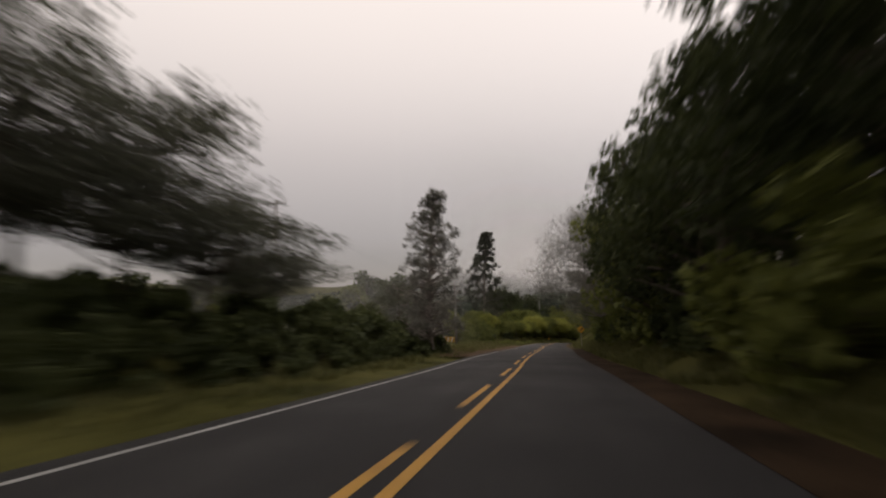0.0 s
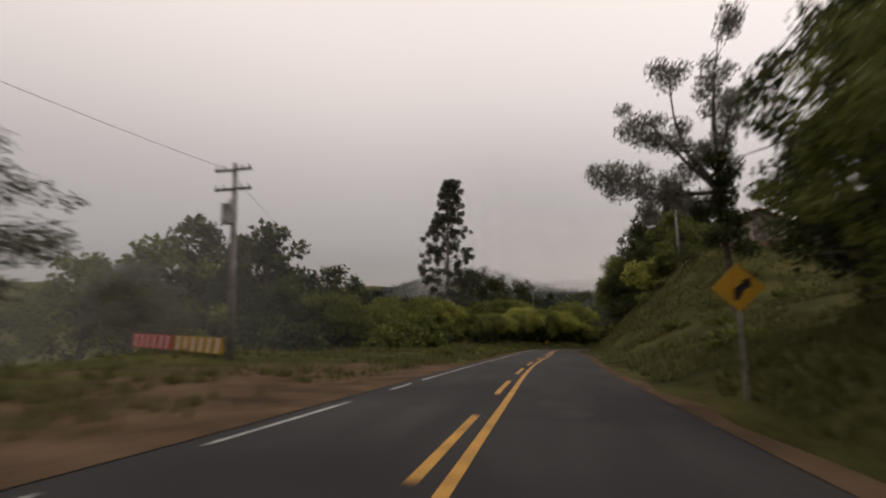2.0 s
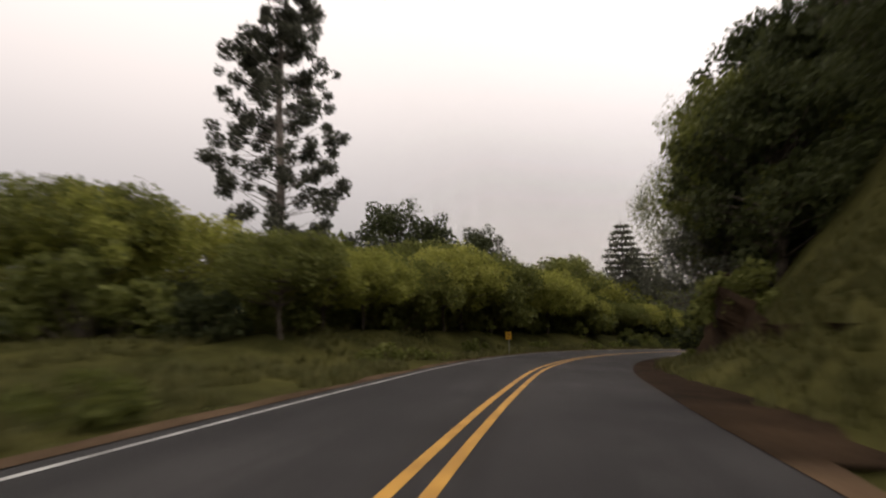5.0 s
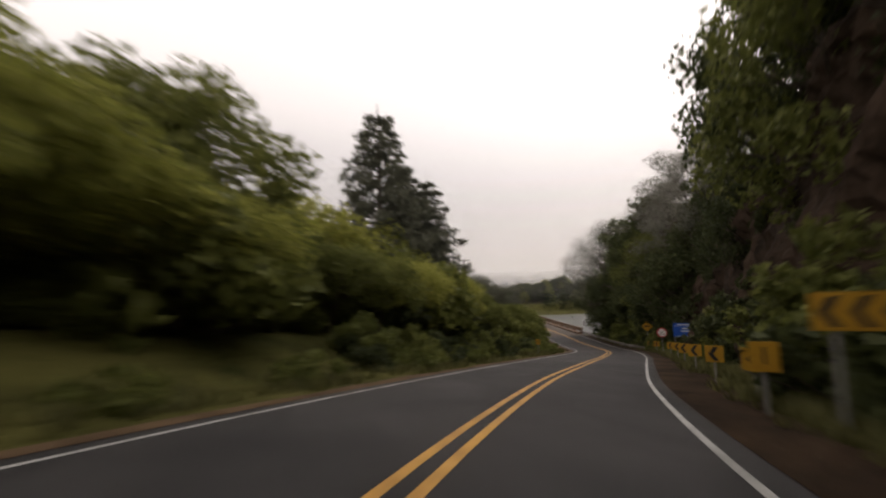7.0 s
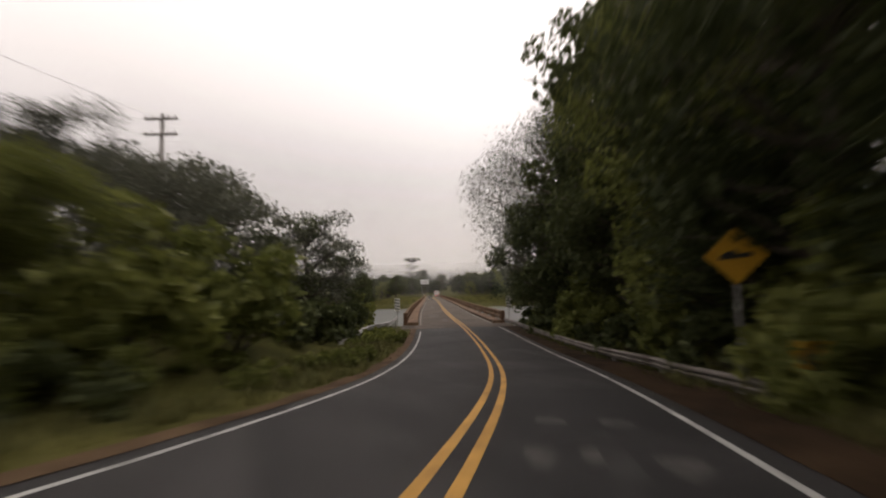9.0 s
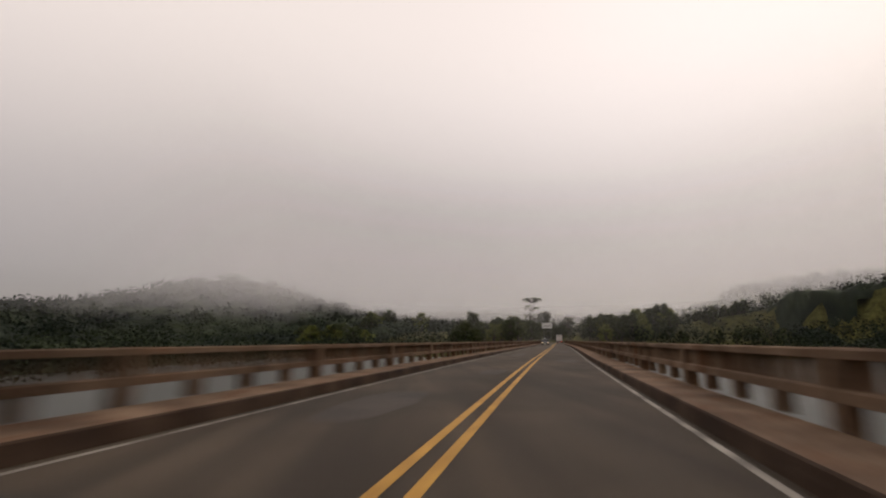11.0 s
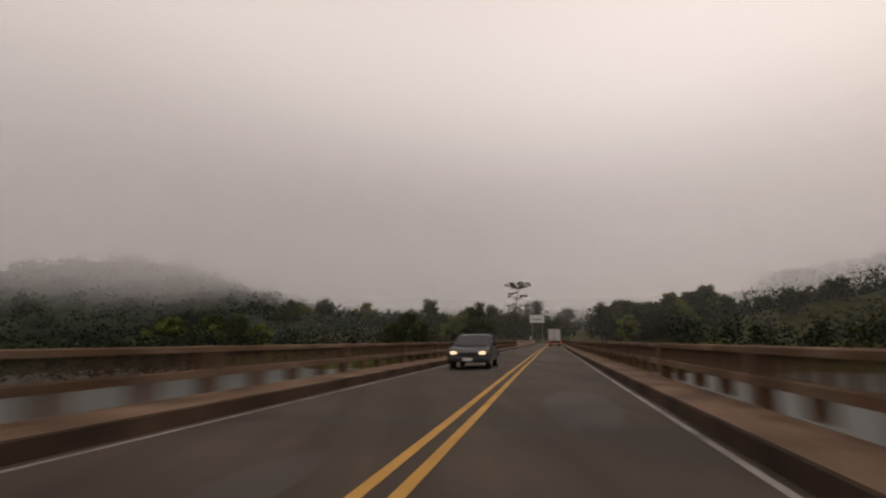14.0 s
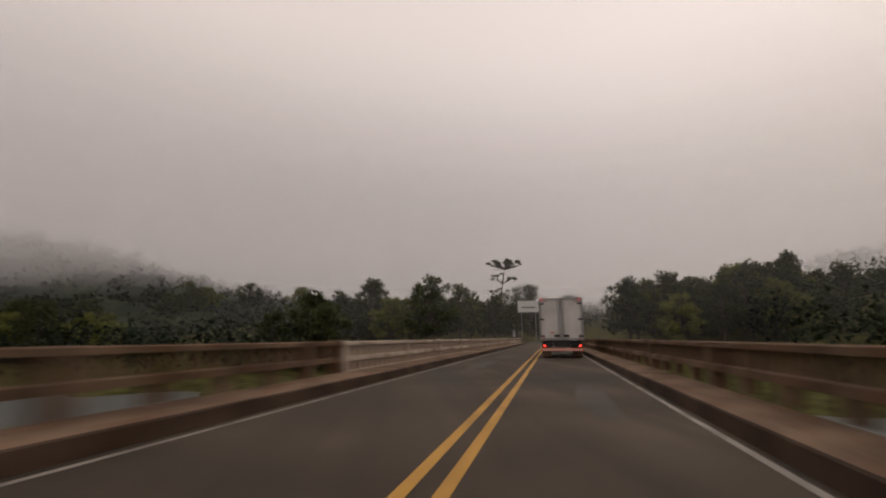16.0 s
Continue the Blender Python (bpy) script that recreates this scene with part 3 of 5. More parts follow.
def rail(side, s0, s1, material, label):
    """Concrete parapet: two beams, posts and balusters."""
    r = thing("parapet", label, "railing", "bridge parapets")
    off = (lambda s: KL(s) - 1.22) if side < 0 else (lambda s: KR(s) + 1.1)
    def beam(z0, z1, w, name):
        part(name, strip(s0, s1, [lambda s: (off(s) - w, z0), lambda s: (off(s) - w, z1 - 0.02), lambda s: (off(s) - w + 0.02, z1), lambda s: (off(s) + w - 0.02, z1), lambda s: (off(s) + w, z1 - 0.02), lambda s: (off(s) + w, z0), lambda s: (off(s) - w, z0)], 3.0), material, r)
    beam(1.00, 1.11, 0.13, "top_beam")
    beam(0.54, 0.68, 0.11, "middle_beam")
    post = Build().box(0, 0, 0.5, 0.26, 0.30, 1.24, 0, 0.02).mesh("post", material)
    pale = material is PALE
    bal = Build().box(0, 0, 0.84, 0.15 if pale else 0.12, 0.22 if pale else 0.15, 0.33, 0, 0.012).mesh("baluster", material)
    low = Build().box(0, 0, 0.40, 0.15, 0.22 if pale else 0.34, 0.30, 0, 0.012).mesh("stub_post", material)
    if pale:
        beam(0.10, 0.27, 0.14, "base_beam")
    rest = Build()
    s = s0 + 0.3
    k = 0
    while s < s1:
        p = at(s, off(s))
        near = 330 < s < 400 or 416 < s < 470
        if k % 12 == 0:
            ob = part("post", post, material, r)
            ob.matrix_world = pose(*p, 0, 0, head(s))
        else:
            if near:
                ob = part("baluster", bal, material, r)
                ob.matrix_world = pose(*p, 0, 0, head(s))
            else:
                rest.box(p[0], p[1], 0.84, 0.12, 0.15, 0.33, radians(head(s)))
            if pale or k % 3 == 0:
                if near:
                    ob = part("stub_post", low, material, r)
                    ob.matrix_world = pose(*p, 0, 0, head(s))
                else:
                    rest.box(p[0], p[1], 0.40, 0.15, 0.34, 0.30, radians(head(s)))
        s += 0.5
        k += 1
    for s in (s0 + 0.05, s1 - 0.05):
        ob = part("end_pillar", Build().box(0, 0, 0.5, 0.36, 0.34, 1.3, 0, 0.03), material, r)
        ob.matrix_world = pose(*at(s, off(s)), 0, 0, head(s))
    if rest.v:
        tagged(part("baluster_run", rest, material, r), kind="stuff")
    return r


S_WHITE = 417.0
rail(-1, B0 + 5, S_WHITE, STAINED, "rust-stained concrete parapet with balusters along the bridge")
rail(-1, S_WHITE, B1, PALE, "whitewashed concrete parapet with streaked balusters")
rail(1, B0 + 5, B1, STAINED, "rust-stained concrete parapet with balusters along the bridge")


def deck_line(s0, s1, d0, w, name, material):
    def edge(off):
        def q(s):
            d = (d0(s) if callable(d0) else d0) + off
            full = (KR(s) + 1.4) if d > 0 else (1.5 - KL(s))
            return d, 0.05 * (1 - abs(d) / full) + 0.006
        return q
    part(name, strip(s0, s1, [edge(0), edge(w)], 2.0), material, bridge)


deck_line(B0, B1, 0.10, 0.13, "centre_line", YELLOW)
deck_line(B0, B1, -0.22, 0.13, "centre_line", YELLOW)
deck_line(B0 + 4, B1, edge_l, -0.10, "edge_line", WORN_WHITE)
deck_line(B0 + 4, B1, edge_r, 0.10, "edge_line", WORN_WHITE)


# ---- trees ----
def leaves(rng, centres, radii, count, size, flat=0.75, droop=0.0, long_=1.6):
    """Little leaf faces spread through clumps."""
    centres, radii = np.array(centres, float), np.array(radii, float)
    w = radii ** 2
    pick = rng.choice(len(centres), count, p=w / w.sum())
    g = rng.normal(size=(count, 3))
    g /= np.linalg.norm(g, axis=1)[:, None]
    g *= (rng.random(count) ** 0.45)[:, None] * radii[pick][:, None]
    g[:, 2] *= flat
    c = centres[pick] + g
    if droop:
        c[:, 2] -= droop * rng.random(count) ** 2 * radii[pick]
    u = rng.normal(size=(count, 3))
    u[:, 2] -= droop * 2
    u /= np.linalg.norm(u, axis=1)[:, None]
    v = np.cross(u, rng.normal(size=(count, 3)))
    v /= np.linalg.norm(v, axis=1)[:, None] + 1e-6
    s = size * (0.6 + 0.8 * rng.random(count))[:, None]
    u, v = u * s * long_ * 0.5, v * s * 0.5
    return np.stack([c - u, c + u * 0.7 + v * 1.15, c + u * 0.7 - v * 1.15], 1).reshape(-1, 3)


def limb(b, rng, p, way, length, r, bend=0.15, n=5, sides=5):
    pts, rad = [Vector(p)], [r]
    w = Vector(way).normalized()
    for i in range(n):
        w = (w + Vector(rng.normal(size=3)) * bend).normalized()
        pts.append(pts[-1] + w * (length / n))
        rad.append(r * (1 - 0.8 * (i + 1) / n))
    b.tube(pts, rad, sides, False)
    return pts


def broad_tree(seed, h, w, leaf, bark, size=0.32, count=5200, clumps=26, low=0.3, droop=0.0, sparse=0.85, thick=1.0, long_=1.6):
    """A forked tree with an uneven crown of leaf clumps; returns the two meshes."""
    rng = np.random.default_rng(seed)
    wood = Build()
    trunk = limb(wood, rng, (0, 0, -0.3), (rng.normal() * 0.06, rng.normal() * 0.06, 1), h * 0.8, (0.022 * h + 0.05) * thick, 0.08, 8, 7)
    cs, rs = [], []
    for k in range(clumps):
        f = low + (1 - low) * (k + 0.5) / clumps
        base = trunk[min(8, int(f * 8))]
        a = k * 2.4 + rng.random()
        reach = w * 0.5 * math.sin(math.pi * min(1, 0.18 + 0.8 * (f - low) / (1 - low))) ** 0.7 * (0.45 + 0.75 * rng.random())
        end = base + Vector((math.cos(a) * reach, math.sin(a) * reach, h * (0.10 + 0.12 * rng.random())))
        limb(wood, rng, base, end - base, (end - base).length, (0.007 * h + 0.015) * thick, 0.14, 3, 3)
        cs.append(end)
        rs.append(w * (0.075 + 0.10 * rng.random()))
    cs.append(trunk[-1])
    rs.append(w * 0.16)
    return wood.mesh("trunk", bark, True), quads_mesh("crown", leaves(rng, cs, rs, count, size, sparse, droop, long_), leaf)


def bare_tree(seed, h, bark):
    rng = np.random.default_rng(seed)
    wood = {4: Build(), 3: Build(), 2: Build()}

    def grow(p, w, length, r, depth):
        pts = limb(wood[max(2, depth)], rng, p, w, length, r, 0.13, 4, 4)
        if depth == 0:
            return
        for k in range(4 if depth > 1 else 5):
            q = pts[1 + (k % 4)] if k < 4 else pts[-1]
            d = (Vector(w).normalized() * 0.75 + Vector(rng.normal(size=3)) * 0.55 + Vector((0, 0, 0.15))).normalized()
            grow(q, d, length * (0.55 + 0.2 * rng.random()), r * 0.5, depth - 1)

    grow((0, 0, -0.3), (0.02, 0.03, 1), h * 0.38, 0.02 * h, 4)
    return [(name, wood[k].mesh(name, bark, True)) for k, name in ((4, "trunk"), (3, "branch_fork"), (2, "twig_spray"))]


def tall_gum(seed, h, w, leaf, bark, count=3600, size=0.30, first=0.22):
    """A slender tree with separate clumps and gaps along a straight trunk."""
    rng = np.random.default_rng(seed)
    wood = Build()
    trunk = limb(wood, rng, (0, 0, -0.3), (0, 0, 1), h * 0.97, 0.013 * h + 0.05, 0.03, 12, 7)
    cs, rs = [], []
    for k in range(250):
        f = first + (0.98 - first) * rng.random()
        i = f * 12
        base = trunk[int(i)].lerp(trunk[min(12, int(i) + 1)], i - int(i))
        a = rng.random() * 6.3
        reach = w * 0.5 * (1.08 - 0.96 * ((f - first) / (1 - first)) ** 2.4) * (0.35 + 0.65 * rng.random())
        end = base + Vector((math.cos(a) * reach, math.sin(a) * reach, reach * (0.25 + 0.3 * rng.random())))
        limb(wood, rng, base, end - base, (end - base).length, 0.05, 0.1, 4, 4)
        cs.append(end)
        rs.append(w * (0.035 + 0.055 * rng.random()))
    return wood.mesh("trunk", bark, True), quads_mesh("crown", leaves(rng, cs, rs, count, size, 0.9, 0.3), leaf)


def pine(seed, h, w, leaf, bark, count=5200):
    rng = np.random.default_rng(seed)
    wood = Build()
    wood.tube([(0, 0, -0.3), (0.1, 0, h * 0.5), (0, 0.1, h)], [0.02 * h, 0.012 * h, 0.03], 7, False)
    cs, rs = [], []
    for k in range(17):
        f = 0.12 + 0.86 * k / 17
        for j in range(6):
            a = j * 1.05 + k * 0.6 + rng.random() * 0.4
            reach = w * 0.5 * (1.02 - f) ** 0.8 * (0.7 + 0.4 * rng.random())
            tip = Vector((math.cos(a) * reach, math.sin(a) * reach, f * h + reach * 0.05))
            wood.tube([(0, 0, f * h), tip], [0.05, 0.015], 4, False)
            for q in (0.45, 0.75, 1.0):
                cs.append(Vector((0, 0, f * h)).lerp(tip, q) - Vector((0, 0, 0.1 * q)))
                rs.append(0.25 + reach * 0.17)
    return wood.mesh("trunk", bark, True), quads_mesh("crown", leaves(rng, cs, rs, count, 0.19, 0.4, 0.6, 2.8), leaf)


def shrub(seed, h, w, leaf, bark, count=3200, size=0.22):
    rng = np.random.default_rng(seed)
    wood = Build()
    cs, rs = [], []
    for k in range(20):
        a, f = rng.random() * 6.3, rng.random()
        reach = w * 0.5 * math.sqrt(rng.random())
        end = Vector((math.cos(a) * reach, math.sin(a) * reach, h * (0.16 + 0.68 * f) * (1.08 - 0.5 * (2 * reach / w) ** 2)))
        limb(wood, rng, (end.x * 0.25, end.y * 0.25, -0.2), end - Vector((end.x * 0.25, end.y * 0.25, 0)), end.length, 0.03 + 0.004 * h, 0.1, 3, 3)
        cs.append(end)
        rs.append(0.2 * h * (0.6 + 0.5 * rng.random()) + 0.12)
    return wood.mesh("stems", bark, True), quads_mesh("crown", leaves(rng, cs, rs, count, size, 0.9), leaf)


PROTO = {
    "forest_a": broad_tree(11, 13, 8.5, LEAF_DARK, BARK, 0.19, 9500, 58, 0.10),
    "forest_b": broad_tree(12, 15, 8.0, LEAF_DARK, BARK, 0.19, 9500, 58, 0.12, 0.5),
    "forest_c": broad_tree(13, 11, 8.5, LEAF_GREEN, BARK, 0.18, 9000, 56, 0.08),
    "distant_a": broad_tree(11, 13, 8.5, LEAF_DARK, BARK, 0.36, 2800, 44, 0.10),
    "distant_b": broad_tree(12, 15, 8.0, LEAF_DARK, BARK, 0.36, 2800, 44, 0.12, 0.4),
    "distant_c": broad_tree(13, 11, 8.5, LEAF_GREEN, BARK, 0.34, 2800, 44, 0.08),
    "woodland": broad_tree(29, 12, 8.5, LEAF_DARK, BARK, 0.5, 1200, 36, 0.08),
    "canopy": broad_tree(28, 7.2, 9.0, LEAF_GREY, BARK, 0.11, 9500, 64, 0.62, 0.15, 0.5, 0.75),
    "weeping": broad_tree(14, 14, 8.0, LEAF_GREEN, BARK, 0.055, 38000, 110, 0.3, 0.9, 0.85, 0.6, 2.6),
    "weeping_over": broad_tree(24, 16, 11.0, LEAF_HAZE, PALE_BARK, 0.05, 64000, 150, 0.28, 1.0, 0.85, 0.5, 2.4),
    "weeping_big": broad_tree(25, 24, 15.0, LEAF_GREY, BARK, 0.07, 64000, 190, 0.26, 1.3, 0.85, 0.7, 2.6),
    "open_a": broad_tree(15, 9.5, 7.5, LEAF_GREY, BARK, 0.11, 9000, 60, 0.35, 0.0, 0.6, 0.7),
    "open_b": broad_tree(16, 8.0, 7.0, LEAF_DARK, BARK, 0.11, 9000, 60, 0.3, 0.0, 0.6, 0.7),
    "open_c": broad_tree(33, 23, 11.0, LEAF_HAZE, BARK, 0.11, 17000, 84, 0.34, 0.2, 0.6, 0.42),
    "gum": tall_gum(17, 31, 10.5, LEAF_GREY, PALE_BARK, 42000, 0.17, 0.08),
    "gum_small": tall_gum(18, 10.5, 4.4, LEAF_HAZE, PALE_BARK, 15000, 0.075, 0.1),
    "pine": pine(19, 18, 13.5, LEAF_GREY, BARK, 11500),
    "hedge_a": broad_tree(26, 5.4, 5.6, LEAF_LIME, BARK, 0.12, 9000, 52, 0.42, 0.2, 0.9, 0.6),
    "hedge_b": broad_tree(27, 6.0, 5.2, LEAF_GREEN, BARK, 0.12, 9000, 52, 0.4, 0.2, 0.9, 0.6),
    "shrub_a": shrub(20, 4.4, 5.2, LEAF_GREEN, BARK, 2500, 0.26),
    "shrub_b": shrub(21, 5.4, 5.6, LEAF_LIME, BARK, 2500, 0.26),
    "shrub_c": shrub(22, 3.4, 4.8, LEAF_DARK, BARK, 1500, 0.27),
    "shrub_low": shrub(23, 1.3, 2.6, LEAF_GREEN, BARK, 700, 0.16),
}
WHAT = {
    "forest": ("tree", "tall dense dark-green roadside forest tree", "tree", "roadside forest trees"),
    "distant": ("tree", "dark-green woodland tree standing away from the road", "tree", "woodland trees"),
    "woodland": ("tree", "dark rounded tree of the wood across the river", "tree", "riverside wood"),
    "canopy": ("tree", "flat-topped spreading tree with bare lower stems", "tree", "flat-topped trees"),
    "weeping": ("tree", "tall tree with drooping grey-green boughs", "tree", "drooping trees"),
    "open": ("tree", "spreading thin-leaved tree with gaps in its crown", "tree", "spreading trees"),
    "gum": ("gum_tree", "slender tall gum tree with separate leaf clumps", "tree", "gum trees"),
    "pine": ("pine_tree", "dark layered pine tree above the hedge", "tree", "pines"),
    "hedge": ("tree", "small bushy bright-green tree in the roadside thicket", "tree", "thicket trees"),
    "shrub": ("bush", "dense leafy green roadside bush", "bush", "roadside bushes"),
}
FIRST = {}
RNG = random.Random(5)


def plant(kind, s, d, scale=1.0, tall=1.0, label="", z=None, turn=None, lean=(0, 0)):
    """Set one tree or bush on the land."""
    x, y, z0 = on_land(s, d, 0.15)
    m = pose(x, y, z0 if z is None else z, lean[0], lean[1], RNG.uniform(0, 360) if turn is None else turn)
    key = (kind, label)
    if key in FIRST:
        ob = copy_thing(FIRST[key], m)
    else:
        name, text, cat, group = WHAT[kind.split("_")[0]]
        ob = thing(name, label or text, cat, group, m=m)
        wood, crown = PROTO[kind]
        part("trunk" if "shrub" not in kind else "stem", wood, None, ob)
        part("crown", crown, None, ob)
        FIRST[key] = ob
    k = scale * RNG.uniform(0.92, 1.08)
    ob.scale = (k, k, k * tall)
    return ob


# wooded bank beside the first stretch
for s, d, k, sc in [(-10, 8.6, "forest_b", 1.0), (-3, 8.4, "forest_a", 0.9), (4, 7.4, "forest_b", 0.86), (10, 7.2, "forest_a", 0.98), (16, 8.6, "forest_c", 1.1), (22, 9.6, "forest_b", 0.85), (29, 9.5, "forest_a", 0.8), (36, 9.2, "forest_c", 0.7),
                    (-6, 14, "distant_b", 0.85), (2, 14, "distant_b", 0.8), (9, 15, "distant_a", 0.9), (16, 15, "distant_b", 1.2), (24, 16, "distant_a", 1.1), (32, 17, "distant_b", 1.0),
                    (40, 14, "forest_c", 0.8), (46, 13, "forest_a", 0.72), (50, 10, "forest_a", 0.72), (47, 9.0, "forest_c", 0.62), (53.5, 11.5, "forest_a", 0.62), (41, 11, "forest_c", 0.75)]:
    plant(k, s, d, sc)
for s, d, k, sc in [(76, -25, "forest_a", 0.62), (81, -28, "forest_a", 0.78), (86, -25, "forest_b", 0.62), (90, -23, "forest_c", 0.5), (71, -27, "forest_b", 0.6), (66, -22, "shrub_c", 1.0), (70, -22.5, "shrub_c", 1.1), (74, -21.5, "shrub_c", 1.0), (78, -22, "shrub_c", 1.1), (82, -21, "shrub_c", 1.0), (68, -25, "shrub_a", 0.9), (22, -42, "distant_c", 0.8), (30, -47, "distant_a", 0.9), (36, -40, "distant_c", 0.7), (44, -50, "distant_a", 0.95), (50, -43, "distant_c", 0.8), (58, -52, "distant_a", 1.0), (16, -36, "distant_a", 0.6), (64, -44, "distant_c", 0.8), (48, 17, "forest_c", 0.9), (53, 15.5, "forest_a", 0.8), (60, 34, "forest_c", 0.6), (68, 38, "forest_c", 0.6)]:
    plant(k, s, d, sc)
for s in range(-12, 40, 4):
    plant(RNG.choice(["shrub_c", "shrub_a"]), s + RNG.uniform(-1, 1), RNG.uniform(6.6, 7.8), RNG.uniform(0.6, 0.9))
for s in range(125, 226, 5):
    for d in ((10.5, 15.5) if s < 186 else (8.0, 12.5)):
        plant(RNG.choice(["forest_a", "forest_b", "forest_c", "forest_b"] if d < 11 else ["distant_a", "distant_b", "distant_b"]), s + RNG.uniform(-2, 2), d + RNG.uniform(-1.0, 1.4), RNG.uniform(1.0, 1.25) * (0.58 if s > 217 else 1.12 if s > 203 else 0.74 if s > 183 else 0.5 if s > 168 else 1.12 if s > 146 else 1.05))
for s in [q for q in range(113, 226, 3) if not 173 < q < 188]:
    plant(RNG.choice(["shrub_c", "shrub_c", "shrub_a"]), s + RNG.uniform(-1, 1), RNG.uniform(6.7, 8.0) - (1.0 if s > 188 else 0), RNG.uniform(0.45, 0.85))
for s in range(188, 226, 3):
    plant(RNG.choice(["forest_a", "shrub_a"]), s + RNG.uniform(-1, 1), RNG.uniform(6.8, 7.8), RNG.uniform(0.45, 0.62) if s % 2 else 0.9)
# unseen trees added behind the start to block sky and darken the road
for s, d, k, sc in [(-18, -9.5, "distant_a", 1.2), (-25, -9, "distant_b", 1.1), (-17, 8.6, "distant_b", 1.1), (-23, 9.5, "distant_a", 1.2), (-28, 9, "distant_b", 1.1)]:
    plant(k, s, d, sc)
# left of the first stretch
for s, d, k, sc in [(-3.0, -11.4, "canopy", 0.9), (0.0, -10.8, "canopy", 0.84), (3.2, -10.8, "canopy", 0.68), (-5.5, -15.5, "canopy", 1.05), (-5.0, -12.5, "canopy", 1.3), (11, -17, "open_b", 0.6), (15, -20, "open_a", 0.55), (19, -15, "shrub_c", 1.0), (22, -17.5, "open_b", 0.5), (47, -18.8, "open_a", 1.02), (78, -40, "distant_c", 1.3), (73, -46, "distant_c", 1.2),
                    (27, -16, "open_b", 0.62), (30, -19, "shrub_c", 1.1), (60, -24, "open_a", 0.75), (64, -28, "open_b", 0.8)]:
    plant(k, s, d, sc)
for s in range(-9, 25, 3):
    plant("shrub_c", s + RNG.uniform(-1, 1), RNG.uniform(-10.5, -9), RNG.uniform(0.6, 0.9))
    plant("shrub_c", s + RNG.uniform(-1, 1), RNG.uniform(-13.5, -11.5), RNG.uniform(0.5, 0.7))
    plant("shrub_c", s + RNG.uniform(-1, 1), RNG.uniform(-8.2, -7.4), RNG.uniform(0.4, 0.55))
plant("gum_small", 20.0, -7.4, 1.34, 1.0, "thin ragged gum tree on the verge")
# wood across the meadow
for s, d, k, sc in [(88, -34, "distant_a", 1.45), (92, -40, "distant_a", 1.45), (84, -41, "distant_a", 1.4), (95, -29, "distant_a", 0.95), (104, -35, "distant_c", 1.0), (99, -46, "distant_a", 0.9),
                    (112, -31, "forest_c", 0.85), (118, -36, "forest_c", 0.95), (108, -38, "forest_c", 1.0), (143, -31, "forest_a", 1.55), (149, -28, "forest_a", 1.3), (139, -36, "forest_a", 1.5), (126, -30, "forest_c", 0.62), (158, -30, "forest_c", 0.8)]:
    plant(k, s, d, sc)
plant("gum", 121, -24.9, 1.15, 1.0, "very tall slender gum tree towering over bushes")
for s in range(82, 168, 4):
    plant(RNG.choice(["shrub_a", "shrub_c", "shrub_a"]), s + RNG.uniform(-1, 1), RNG.uniform(-19, -15) + 4.5 * float(step(100, 122, s)), RNG.uniform(0.85, 1.05) + 0.35 * float(step(116, 126, s)))
    plant(RNG.choice(["shrub_a", "hedge_b", "hedge_a"]), s + RNG.uniform(-2, 2), RNG.uniform(-24, -20) + 5 * float(step(100, 122, s)), RNG.uniform(1.2, 1.4) + 0.45 * float(step(116, 126, s)))
for s in range(108, 172, 3):
    up = RNG.uniform(0.8, 0.94) + 0.34 * float(step(117, 124, s)) + 0.15 * float(step(126, 131, s)) - 0.5 * float(step(132, 150, s))
    plant(RNG.choice(["hedge_a", "hedge_a", "hedge_b"]), s + RNG.uniform(-0.8, 0.8), RNG.uniform(-11.0, -9.6), up)
    plant(RNG.choice(["shrub_a", "shrub_c"]), s + RNG.uniform(-0.8, 0.8), RNG.uniform(-12.4, -11.2), RNG.uniform(0.5, 0.75))
plant("pine", 166, -15.6, 1.03)
plant("pine", 168.8, -15.0, 0.85)
plant("pine", 171, -13.7, 0.78)
for s, d, k, sc in [(175, -12, "hedge_b", 0.85), (178, -10.5, "hedge_b", 0.75), (181, -10.2, "shrub_a", 0.8), (184, -9.8, "hedge_b", 0.7), (187, -9.5, "shrub_a", 0.75), (190, -9.3, "hedge_b", 0.7), (193, -8.8, "shrub_a", 0.8), (199, -9, "shrub_a", 0.9), (205, -10, "shrub_c", 0.9),
                    (184, -15, "open_a", 0.75), (195, -13, "open_a", 0.75), (203, -14, "open_a", 0.9), (210, -15.5, "open_a", 1.22), (214, -15.5, "open_b", 1.35), (218, -12, "open_a", 1.0), (222, -10.5, "open_b", 0.9), (206, -18, "open_a", 1.05),
                    (209, -9.5, "shrub_c", 0.85), (214, -9, "shrub_c", 0.8), (219, -9.0, "shrub_c", 0.8), (224, -9.6, "shrub_a", 0.8), (190, -17, "open_a", 0.8)]:
    plant(k, s, d, sc)
